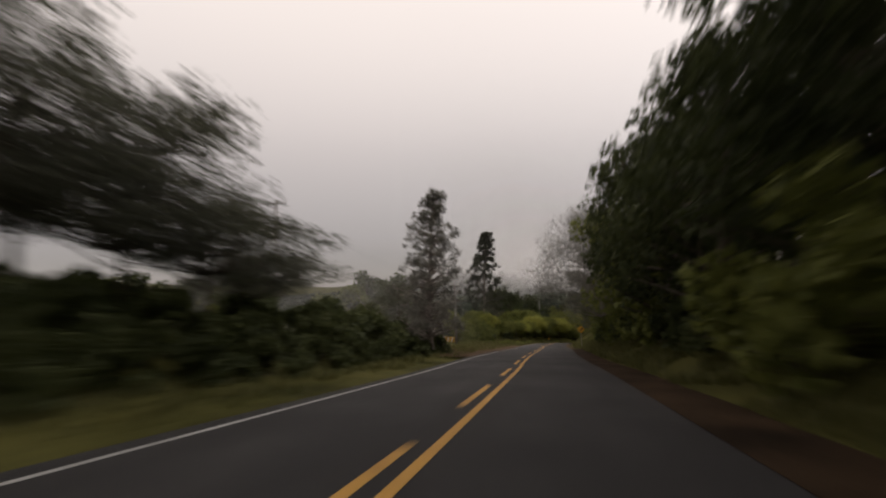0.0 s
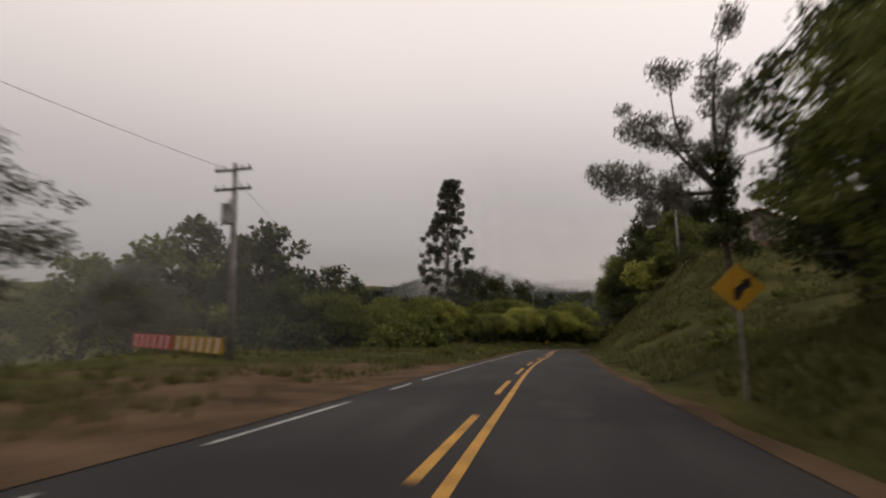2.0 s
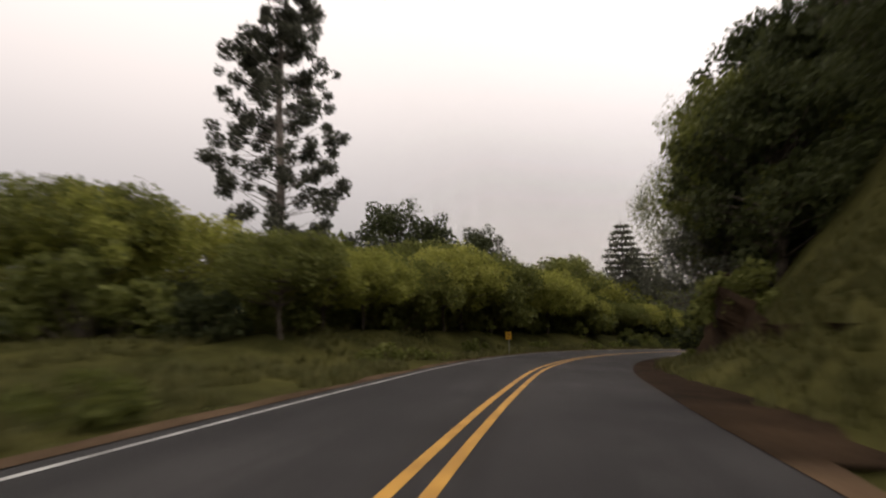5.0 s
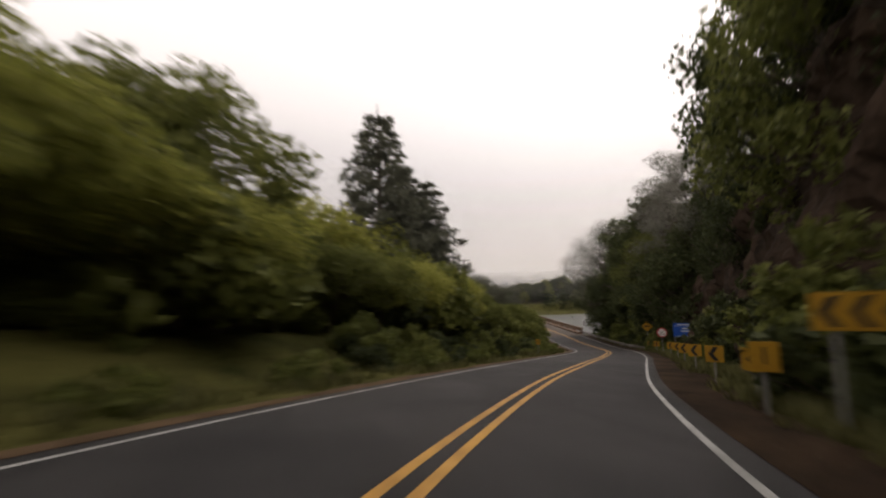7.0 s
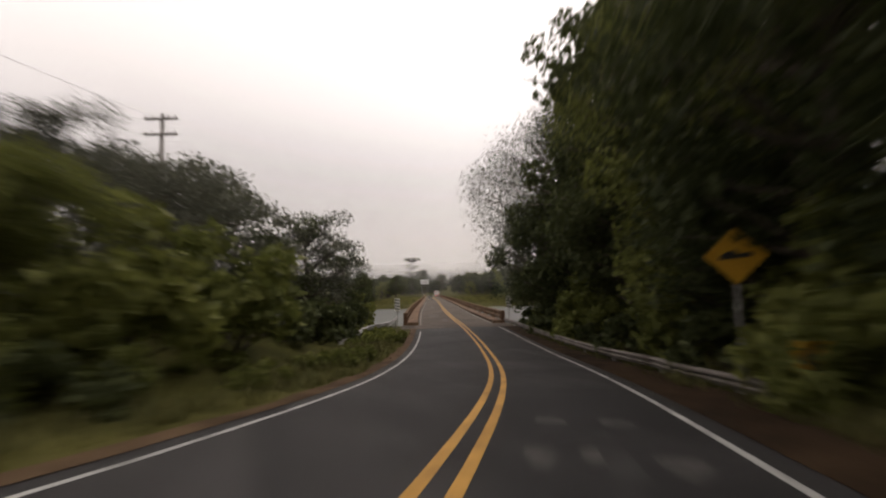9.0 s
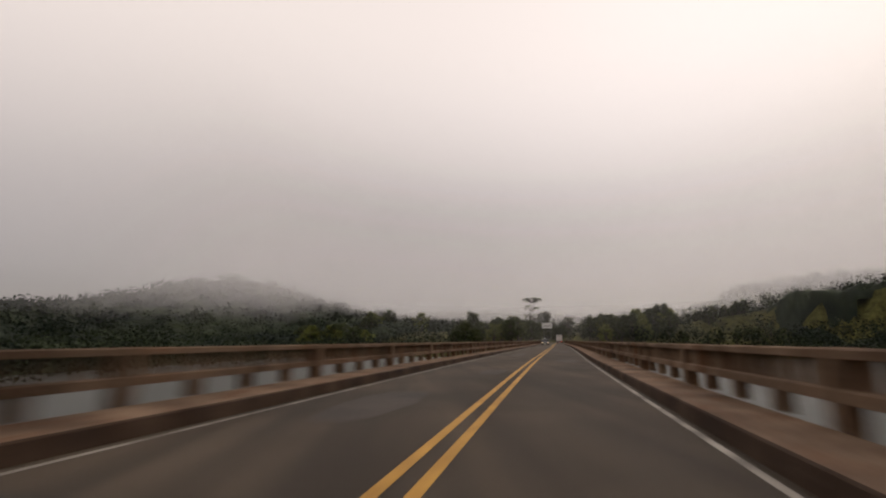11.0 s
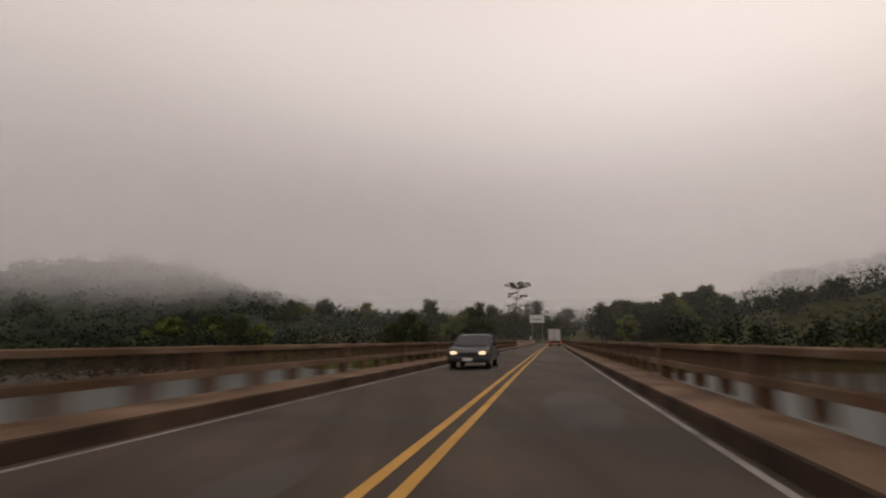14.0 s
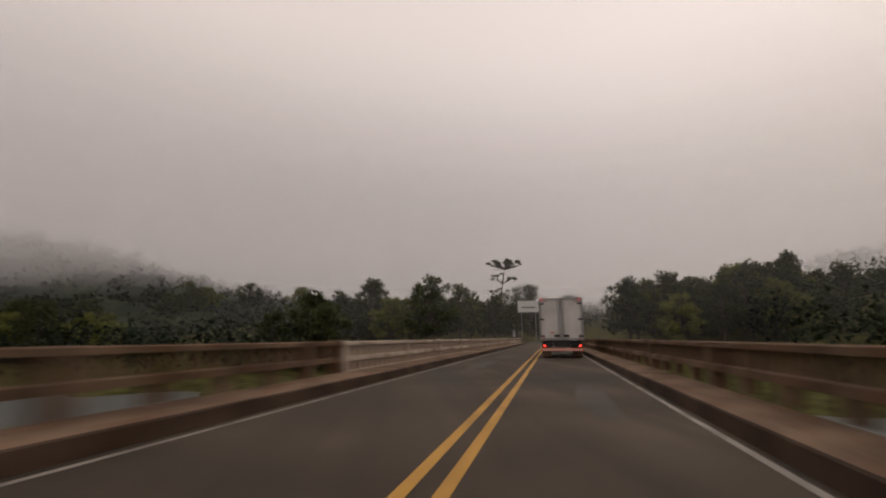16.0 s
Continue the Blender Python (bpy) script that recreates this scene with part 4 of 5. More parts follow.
# trees overhanging the road
plant("weeping_over", 25.5, 6.4, 0.88, 1.0, "big drooping tree that overhangs the road", turn=0, lean=(0, -14))
plant("weeping_big", 227, 8.8, 0.95, 1.0, "big drooping tree that overhangs the road", turn=-18, lean=(0, -2))
plant("weeping_big", 211, 12.5, 0.85)
plant("weeping", 131, 7.3, 1.08, 1.3, "light-green tree whose drooping boughs overhang the road", turn=0, lean=(0, -7))
plant("weeping", 127, 8.6, 0.95)
plant("weeping", 192, 9.0, 0.8)
plant("weeping", 203, 9.5, 1.15)
plant("open_a", 124, 7.4, 1.0)
for s, d, sc in ((197, 9.2, 1.08), (184, 9.6, 0.95), (190, 11.5, 0.9)):
    plant("open_c", s, d, sc, 1.0, "thin feathery tree standing over the roadside wood")
for s, d, k, sc in [(119, 9.5, "forest_a", 0.8), (123, 10.5, "forest_b", 0.9), (127, 9.0, "forest_a", 0.85), (132, 8.6, "forest_b", 0.85), (137, 8.8, "forest_a", 0.8), (121, 7.2, "shrub_c", 0.9), (126, 6.9, "shrub_a", 0.8), (130, 6.8, "shrub_c", 0.9), (134, 6.9, "shrub_c", 0.85), (138, 6.9, "shrub_a", 0.7)]:
    plant(k, s, d, sc)
# beyond the bridge
for k in range(18):
    plant(RNG.choice(["distant_a", "distant_c"]), RNG.uniform(470, 560), -RNG.uniform(105, 150), RNG.uniform(0.9, 1.4), label="forest tree in the mist across the river")
for k in range(46):
    s, side = RNG.uniform(505, 590), RNG.choice([-1, 1, 1])
    plant(RNG.choice(["distant_a", "distant_b", "distant_c"]), s, RNG.uniform(18, 62) if side > 0 else -RNG.uniform(16, 62), RNG.uniform(0.85, 1.3))
for s, d, sc in [(530, -24, 1.25), (556, -46, 1.2), (552, -58, 0.9), (518, 27, 1.3), (525, 34, 1.15), (545, 22, 1.0), (540, -34, 1.0), (560, 30, 1.2)]:
    plant("distant_a", s, d, sc)
for k in range(90):
    s, side = RNG.uniform(486, 600), RNG.choice([-1, 1])
    d = RNG.uniform(20 if s > 510 else 45, 112) if side > 0 else -RNG.uniform(18 if s > 510 else 40, 58)
    plant("woodland", s, d, RNG.uniform(0.8, 1.25) * (0.6 if d > 58 else 1.0))


# bare tree, umbrella tree, leaning tree
bare = thing("bare_tree", "leafless pale tree with a fine spray of twigs", "tree", m=pose(*on_land(26.3, -7.8), 0, 0, 40))
for name, me in bare_tree(31, 9.2, PALE_BARK):
    part(name, me, None, bare)
for s, d, h, turn in [(34, -18, 8, 10)]:
    b = copy_thing(bare, pose(*on_land(s, d), 0, 0, turn))
    b.scale = (h / 9.2,) * 3


def umbrella_tree(x, y, h):
    rng = np.random.default_rng(41)
    wood = Build()
    trunk = limb(wood, rng, (0, 0, -0.3), (0.04, 0, 1), h * 0.92, 0.5, 0.05, 10, 7)
    cs, rs = [], []
    for f, reach, n in ((0.5, 4.5, 4), (0.62, 5.5, 9), (0.8, 5.2, 9), (1.0, 6.6, 26)):
        for k in range(n):
            a = k * 6.28 / n + f * 7 + rng.random()
            base = trunk[int(f * 10)]
            out = reach * (0.4 + 0.7 * rng.random())
            end = base + Vector((math.cos(a) * out, math.sin(a) * out, 1.5 + 2.5 * rng.random()))
            limb(wood, rng, base, end - base, (end - base).length, 0.2, 0.12, 4, 4)
            cs.append(end)
            rs.append(0.55 + 0.6 * rng.random())
    t = thing("umbrella_tree", "tall flat-topped tree with tiered open crown", "tree", m=pose(x, y, 0))
    part("trunk", wood, BARK, t, smooth=True)
    part("crown", quads_mesh("crown", leaves(rng, cs, rs, 13000, 0.3, 0.4), LEAF_DARK), None, t)


for x, y, h, turn in ((161, 568, 26, 60), (182, 572, 22, 130)):
    b = copy_thing(bare, pose(x, y, 0, 0, 0, turn))
    b.scale = (h / 9.2,) * 3
umbrella_tree(155.0, 576.0, 33)
for x, y, sc in ((164, 566, 2.3), (184, 570, 1.9)):
    q, r = nearest(np.array([float(x)]), np.array([float(y)]))
    plant("open_a", float(q[0]), float(r[0]), sc, 1.1, "pale thin-crowned tree near the billboard")


def leaning_tree():
    rng = np.random.default_rng(43)
    wood = Build()
    trunk = limb(wood, rng, (0, 0, -0.4), (-0.05, 0, 1), 8.5, 0.26, 0.04, 7, 7)
    cs, rs = [], []
    ivy = [trunk[4 + k % 4] + Vector(rng.normal(size=3)) * 0.4 for k in range(14)]
    for end, n in (((-5.8, 0.3, 6.6), 10), ((-3.7, 0.2, 7.2), 8), ((-4.6, -0.4, 11.2), 7), ((-1.8, 0.6, 12.0), 7), ((0.3, 0.2, 11.2), 6), ((-3.4, 0.3, 13.6), 7), ((-0.8, -0.3, 15.0), 7), ((1.6, 0.3, 13.4), 6)):
        arm = limb(wood, rng, trunk[-2], Vector(end) - trunk[-2], (Vector(end) - trunk[-2]).length, 0.13, 0.1, 6, 5)
        for k in range(n):
            q = arm[min(6, 2 + k)] + Vector(rng.normal(size=3)) * 0.5
            limb(wood, rng, arm[min(5, 1 + k)], q - arm[min(5, 1 + k)], 0.9, 0.03, 0.1, 3, 4)
            cs.append(q)
            rs.append(0.55 + 0.35 * rng.random())
    x, y, z = on_land(68, 11.6)
    t = thing("leaning_tree", "ivy-clad tree leaning its ragged crown toward the road", "tree", m=pose(x, y, z, 0, 0, head(59)))
    t.scale = (1.15, 1.15, 1.15)
    part("trunk", wood, BARK, t, smooth=True)
    part("crown", quads_mesh("crown", leaves(rng, cs, rs, 19000, 0.085, 0.8, 0.5, 2.0), LEAF_HAZE), None, t)
    part("ivy", quads_mesh("ivy", leaves(rng, ivy, [0.7] * 14, 5000, 0.12), LEAF_DARK), None, t, "dense dark ivy wrapped round the trunk")


leaning_tree()
for s, d, sc in ((165, -9.6, 0.5), (168, -10.4, 0.55), (171, -10.0, 0.5), (173.5, -11.5, 0.6), (176, -10.6, 0.5), (179, -11.5, 0.55), (163, -12, 0.6), (169, -12.5, 0.6)):
    plant("shrub_c", s, d, sc)
for s, d, k, sc in [(108, 17.5, "forest_c", 0.85), (104, 13.5, "shrub_b", 1.1), (113, 21.5, "shrub_c", 1.3), (100, 15, "shrub_a", 1.0), (92, 27, "forest_c", 0.26), (74, 27, "open_b", 0.45), (78, 30, "forest_c", 0.4), (110, 12.5, "forest_a", 0.6)]:
    plant(k, s, d, sc)


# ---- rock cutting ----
# brown bank earth; its dark tone also stands for tree shade on the shoulder
BANK = surface("raw_shaded_earth", (0.014, 0.0095, 0.0065), (0.048, 0.031, 0.018), 0.95, 0.6, 6, 0.9, spec=0.04)
def rock_face(s0, s1, material, label, tall=7.5, d0=6.7, ds=0.45, rows=26):
    b = Build()
    ss = np.arange(s0, s1, ds)
    pts = []
    for s in ss:
        ends = float(step(s0, s0 + 16, s) * (1 - step(s1 - 9, s1, s)))
        top = tall * 0.25 + tall * ends + 1.6 * noise.noise(Vector((s * 0.12, 3, 0)))
        for j in range(rows):
            z = -0.3 + (top + 0.3) * j / (rows - 1)
            v = Vector((s * 0.35, z * 0.30, 0.0))
            bulge = 0.9 * noise.noise(v) + 0.55 * abs(noise.noise(v * 2.3 + Vector((5, 0, 0)))) + 0.25 * noise.noise(v * 5.1)
            slab = 0.35 * math.floor(2.2 * noise.noise(Vector((s * 0.22 + z * 0.16, z * 0.10, 7))))
            pts.append(at(s, d0 + 0.26 * z - (bulge + slab) * min(1, 0.4 + z * 0.3), z))
    n = len(ss)
    b.add(pts, [(i * rows + j, (i + 1) * rows + j, (i + 1) * rows + j + 1, i * rows + j + 1) for i in range(n - 1) for j in range(rows - 1)])
    tagged(part("rock_face" if material is ROCK else "earth_bank", b, material), label, "bank", kind="structure")


rock_face(136, 190, ROCK, "steep dark weathered rock cutting beside the road", 10.0, rows=32)
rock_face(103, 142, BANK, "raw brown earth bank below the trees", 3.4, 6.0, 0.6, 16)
for k in range(34):
    s = RNG.uniform(132, 192)
    z = RNG.uniform(1.5, 8.5)
    plant("shrub_c", s, 7.4 + 0.28 * z, RNG.uniform(0.3, 0.6), z=z - 0.5 + road_z(s))

# ---- dirt pull-off ----
lot = Build()
ss = np.linspace(16, 62, 47)
lot.add([p for i, s in enumerate(ss) for p in (at(s, edge_l(s) - 0.45, 0.012), at(s, -7, 0.03), at(s, -7.5 - 5.5 * math.sin(math.pi * i / 46) - 1.2 * noise.noise(Vector((s * 0.3, 0, 0))), ground_at(s, -7.5 - 5.5 * math.sin(math.pi * i / 46)) - road_z(s) + 0.035))],
        [(i * 3 + j, i * 3 + j + 1, i * 3 + j + 4, i * 3 + j + 3) for i in range(46) for j in range(2)])
tagged(part("dirt_pull_off", lot, EARTH), "bare brown earth pull-off beside the road", "bare ground", kind="structure")
# the first right-hand strip is wide and dark to paint the trees' shade
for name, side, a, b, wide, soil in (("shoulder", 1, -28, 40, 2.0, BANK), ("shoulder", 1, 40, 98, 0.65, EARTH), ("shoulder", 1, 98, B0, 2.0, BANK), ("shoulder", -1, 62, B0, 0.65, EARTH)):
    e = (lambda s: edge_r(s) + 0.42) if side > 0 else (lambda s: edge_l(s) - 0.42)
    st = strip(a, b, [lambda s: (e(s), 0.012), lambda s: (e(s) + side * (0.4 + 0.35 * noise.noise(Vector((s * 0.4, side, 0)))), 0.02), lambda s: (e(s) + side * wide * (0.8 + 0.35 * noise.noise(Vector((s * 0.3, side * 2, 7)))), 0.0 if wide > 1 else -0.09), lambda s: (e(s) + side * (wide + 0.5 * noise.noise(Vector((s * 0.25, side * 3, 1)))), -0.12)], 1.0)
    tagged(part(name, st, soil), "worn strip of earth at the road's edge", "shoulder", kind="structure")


# ---- grass tufts on the verges ----
def tufts(name, zones, count, tall):
    rng = np.random.default_rng(77)
    out = []
    spots = []
    for _ in range(count):
        s0, s1, d0, d1 = zones[rng.integers(len(zones))]
        s, d = rng.uniform(s0, s1), rng.uniform(d0, d1)
        if noise.noise(Vector((s * 0.2, d * 0.35, 4))) > -0.22:
            spots.append(at(s, d)[:2])
    spots = np.array(spots)
    sa, da = nearest(spots[:, 0], spots[:, 1])
    for (x, y), z in zip(spots, land(sa, da, spots[:, 0], spots[:, 1]) - 0.03):
        for _ in range(7):
            a = rng.uniform(0, 6.28)
            r = rng.uniform(0, 0.25)
            bx, by, h, w = x + math.cos(a) * r, y + math.sin(a) * r, tall * rng.uniform(0.4, 1.25), rng.uniform(0.02, 0.055)
            lx, ly = math.cos(a) * h * 0.5, math.sin(a) * h * 0.5
            out += [(bx - w * math.sin(a), by + w * math.cos(a), z), (bx + w * math.sin(a), by - w * math.cos(a), z), (bx + lx, by + ly, z + h)]
    tagged(new(name, quads_mesh(name, out, BLADES, 3)), "rough grass tufts along the verges", "grass", kind="stuff")


tufts("verge_grass", [(-14, 110, -9.5, -4.6), (60, 120, -14, -4.8), (30, 112, 4.4, 9), (45, 112, 6, 22), (45, 112, 6, 22), (45, 112, 5, 16), (30, 110, -26, -8), (100, 220, -7.6, -4.6), (112, 220, 4.2, 6.2), (-15, 40, 4.6, 7)], 20000, 0.36)
for k in range(34):
    plant(RNG.choice(["shrub_c", "shrub_c", "shrub_a"]), 150 + 1.25 * k + RNG.uniform(-0.6, 0.6), -RNG.uniform(6.4, 8.2), RNG.uniform(0.3, 0.48))
for k in range(40):
    s = RNG.uniform(60, 222)
    plant("shrub_low", s, -RNG.uniform(5.4, 8.0), RNG.uniform(0.35, 0.9))
for k in range(46):
    s = RNG.uniform(40, 222)
    plant("shrub_low", s, RNG.uniform(5.6, 8.6) if s > 112 else RNG.uniform(5.5, 16), RNG.uniform(0.4, 1.0))


# ---- far woods and mist ----
def far_woods():
    rng = np.random.default_rng(90)
    cs, n = [], 0
    P = np.array([at(500, 0)[:2]])[0]
    for _ in range(9500):
        a, r = rng.uniform(-2.3, 2.3), rng.uniform(110, 520)
        ang = radians(18) + a
        x, y = 95 + math.sin(ang) * r, 330 + math.cos(ang) * r
        cs.append((x, y))
    cs = np.array(cs)
    s, d = nearest(cs[:, 0], cs[:, 1])
    keep = (np.abs(d) > np.where(s > 478, 40, 85)) & ((s > 240) | (d < -80))
    cs, s, d = cs[keep], s[keep], d[keep]
    z = land(s, d, cs[:, 0], cs[:, 1])
    rad = rng.uniform(2.6, 6.5, len(cs))
    cent = np.stack([cs[:, 0], cs[:, 1], z + rad * 0.9], 1)
    near = np.hypot(cs[:, 0] - 105, cs[:, 1] - 360) < 230
    v = np.concatenate([leaves(rng, cent[near], rad[near] * 0.8, 80000, 0.7, 1.1), leaves(rng, cent[~near], rad[~near] * 0.85, 110000, 1.3, 1.1)])
    tagged(new("far_woods", quads_mesh("far_woods", v, LEAF_FAR)), "distant woods on misty hillsides across the valley", "woods", kind="stuff")


far_woods()


def wood_canopy():
    """The closed crowns of the woods on the hills: a sheet of rounded humps, open over the river and the road."""
    xs, ys = np.arange(-330, 520, 3.4), np.arange(300, 830, 3.4)
    gx, gy = np.meshgrid(xs, ys)
    s, d = nearest(gx.ravel(), gy.ravel())
    z = land(s, d, gx.ravel(), gy.ravel())
    lift = np.array([6.0 * (1 - min(1.0, noise.voronoi(Vector((x * 0.12, y * 0.12, 0)))[0][0]) ** 1.6) + 2.2 * noise.noise(Vector((x * 0.03, y * 0.03, 9))) for x, y in zip(gx.ravel(), gy.ravel())])
    shy = np.clip((np.abs(d) - np.where(s > 474, 105, 110)) / 14, 0, 1) * step(470, 500, np.maximum(s, 470 + (np.abs(d) - 110)))
    shy = shy * np.array([1.0 if q < 0 or noise.noise(Vector((x * 0.022, y * 0.022, 21))) < 0.18 else 0.0 for x, y, q in zip(gx.ravel(), gy.ravel(), d)])
    rough = np.array([noise.noise(Vector((x * 0.9, y * 0.9, 3))) for x, y in zip(gx.ravel(), gy.ravel())])
    z = z - 4 + (lift + 4.0 + 1.6 * rough) * shy
    nx, ny = len(xs), len(ys)
    idx = np.arange(nx * ny).reshape(ny, nx)
    quads = np.stack([idx[:-1, :-1], idx[:-1, 1:], idx[1:, 1:], idx[1:, :-1]], -1).reshape(-1, 4)
    quads = quads[(shy[quads] > 0.05).any(axis=1)]
    me = bpy.data.meshes.new("wood_canopy")
    me.from_pydata(np.stack([gx.ravel(), gy.ravel(), z], 1).tolist(), [], quads.tolist())
    me.polygons.foreach_set("use_smooth", [True] * len(me.polygons))
    me.materials.append(LEAF_FAR)
    tagged(new("wood_canopy", me), "closed dark canopy of woods on the hillsides", "woods", kind="stuff")


wood_canopy()


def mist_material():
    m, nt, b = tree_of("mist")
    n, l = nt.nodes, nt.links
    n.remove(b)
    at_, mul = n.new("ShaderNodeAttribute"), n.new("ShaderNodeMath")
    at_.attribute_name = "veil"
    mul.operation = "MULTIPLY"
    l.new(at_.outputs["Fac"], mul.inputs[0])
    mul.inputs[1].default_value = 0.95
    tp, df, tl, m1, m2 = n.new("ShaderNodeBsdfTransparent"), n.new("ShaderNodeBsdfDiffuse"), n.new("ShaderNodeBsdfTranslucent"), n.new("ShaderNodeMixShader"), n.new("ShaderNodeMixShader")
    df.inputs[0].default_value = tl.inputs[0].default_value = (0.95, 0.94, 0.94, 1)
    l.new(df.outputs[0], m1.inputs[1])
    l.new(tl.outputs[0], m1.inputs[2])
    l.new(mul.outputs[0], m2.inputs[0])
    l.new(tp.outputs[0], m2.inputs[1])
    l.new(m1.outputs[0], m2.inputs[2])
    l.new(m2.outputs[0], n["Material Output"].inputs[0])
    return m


MIST = mist_material()


def mist_bank(radius, cx, cy, a0, a1, base, full, top, most):
    """A thin standing veil, open below, thickest between base and full, gone at the top and at its ends."""
    k, rows = 64, 54
    pts, dens = [], []
    for i in range(k + 1):
        a = radians(a0 + (a1 - a0) * i / k)
        r = radius
        edge = float(step(0, 14, i) * step(0, 14, k - i))
        rag = 9 * noise.noise(Vector((i * 0.23, radius, 0)))
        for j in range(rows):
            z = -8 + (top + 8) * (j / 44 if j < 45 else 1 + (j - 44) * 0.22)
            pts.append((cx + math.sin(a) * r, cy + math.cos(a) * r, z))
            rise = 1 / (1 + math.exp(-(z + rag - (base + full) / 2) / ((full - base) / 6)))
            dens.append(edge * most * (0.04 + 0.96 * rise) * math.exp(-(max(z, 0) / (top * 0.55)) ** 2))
    b = Build()
    b.add(pts, [(i * rows + j, (i + 1) * rows + j, (i + 1) * rows + j + 1, i * rows + j + 1) for i in range(k) for j in range(rows - 1)])
    ob = part("mist_bank", b, MIST, smooth=True)
    ob.data.attributes.new("veil", "FLOAT", "POINT").data.foreach_set("value", dens)
    ob.visible_shadow = False
    tagged(ob, "bank of low morning mist across the valley hills", "mist", kind="stuff")


def valley_veil(p, q, top, most):
    """A thin flat veil of mist between two places."""
    b, dens = Build(), []
    k, rows = 40, 40
    pts = []
    for i in range(k + 1):
        u = i / k
        for j in range(rows):
            z = -2 + (top + 2) * (j / 30 if j < 31 else 1 + (j - 30) * 0.35)
            pts.append((p[0] + (q[0] - p[0]) * u, p[1] + (q[1] - p[1]) * u, z + p[2]))
            dens.append(most * float(step(0, 0.35, u) * step(0, 0.3, 1 - u) * (1 - step(top * 0.35, top, z))))
    b.add(pts, [(i * rows + j, (i + 1) * rows + j, (i + 1) * rows + j + 1, i * rows + j + 1) for i in range(k) for j in range(rows - 1)])
    ob = part("mist_bank", b, MIST, smooth=True)
    ob.data.attributes.new("veil", "FLOAT", "POINT").data.foreach_set("value", dens)
    ob.visible_shadow = False
    tagged(ob, "thin veil of standing morning mist", "mist", kind="stuff")


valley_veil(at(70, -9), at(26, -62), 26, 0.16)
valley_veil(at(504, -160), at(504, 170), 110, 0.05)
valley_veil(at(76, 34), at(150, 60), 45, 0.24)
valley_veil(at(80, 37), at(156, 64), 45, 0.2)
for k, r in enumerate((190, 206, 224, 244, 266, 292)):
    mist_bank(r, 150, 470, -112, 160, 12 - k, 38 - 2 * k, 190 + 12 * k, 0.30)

# ---- river under the bridge ----
WATER = surface("grey_river_water", (0.030, 0.034, 0.028), (0.045, 0.048, 0.040), 0.45, 0.05, 1.5, 0.15, spec=0.2)
wt = Build()
wt.add([at(s, d, -6.6) for s in np.linspace(250, 470, 12) for d in (-260, -60, 60, 260)], [(i * 4 + j, i * 4 + j + 1, i * 4 + j + 5, i * 4 + j + 4) for i in range(11) for j in range(3)])
tagged(part("river", wt, WATER), "flat grey river below the bridge", "river", kind="structure")


# ---- guard rails ----
def guard_rail(s0, s1, d, top, label):
    g = thing("guard_rail", label, "guard rail", "guard rails")
    prof = [(0.02, -0.31), (0.02, -0.27), (-0.06, -0.22), (-0.06, -0.19), (0.02, -0.14), (-0.06, -0.09), (-0.06, -0.05), (0.02, -0.01), (0.02, 0.0), (0.045, 0.0), (0.045, -0.31), (0.02, -0.31)]
    sign = 1 if d > 0 else -1
    def h(s):
        return top * float(step(s0 - 1, s0 + 5, s)) * (0.75 + 0.25 * float(step(s0, s0 + 6, s)))
    def off(s):
        return d + sign * (2.2 if d < 0 else 0.4) * (1 - float(step(s0, s0 + 10, s)))
    part("beam", strip(s0, s1, [(lambda s, q=q: (off(s) + sign * q[0], max(h(s), 0.36) + q[1])) for q in prof], 1.0), STEEL if d < 0 else RAIL_STEEL, g, smooth=False)
    for s in np.arange(s0 + 1, s1, 3.8):
        x, y, up = at(s, off(s) + sign * 0.09)
        z = ground_at(s, off(s)) - up
        part("post", Build().box(x, y, up + (z - 0.3 + h(s)) / 2, 0.12, 0.14, h(s) - z + 0.25, radians(head(s)), 0.01), STEEL, g)
    return g


guard_rail(211, 229.0, -5.9, 0.95, "pale steel guard rail flaring down into the verge")
guard_rail(193, 229.0, 4.35, 0.44, "weathered steel guard rail beneath dark trees")


# ---- signs ----
def glyph(text, size, material, parent, m):
    cu = bpy.data.curves.new("mark", "FONT")
    cu.body, cu.size, cu.align_x, cu.align_y, cu.extrude = text, size, "CENTER", "CENTER", 0.002
    tmp = bpy.data.objects.new("tmp", cu)
    me = bpy.data.meshes.new_from_object(tmp)
    bpy.data.objects.remove(tmp)
    me.materials.clear()
    me.materials.append(material)
    ob = new("lettering", me)
    ob.parent = parent
    ob.matrix_local = m
    return ob


FACE = pose(0, 0, 0, 90, 0, 0)


def sign_post(b, h, x=0.0):
    return b.tube([(x, 0.05, -0.3), (x, 0.05, h)], 0.035, 8)


def board(w, h, z, t=0.02, x=0.0):
    return Build().box(x, 0, z, w, t, h, 0, 0.008)


def place_sign(label, s, d, turn=0.0, group="road signs"):
    x, y, z = on_land(s, d, 0.0)
    return thing("road_sign", label, "road sign", group, m=pose(x, y, max(z, road_z(s) - 0.05), 0, 0, head(s) + turn))


def chevron(x, z, w, h):
    return [(x - w / 2, z), (x, z + h / 2), (x + w * 0.45, z + h / 2), (x - w * 0.05, z), (x + w * 0.45, z - h / 2), (x, z - h / 2)]


def number_board(s, d, text, z, w=0.36, h=0.44):
    g = place_sign("small yellow marker board with the number " + text, s, d)
    part("post", sign_post(Build(), z), STEEL, g)
    f = part("face", board(w, h, z), SIGN_YELLOW, g)
    glyph(text, h * 0.85, SIGN_BLACK, f, pose(0, -0.015, z) @ FACE)


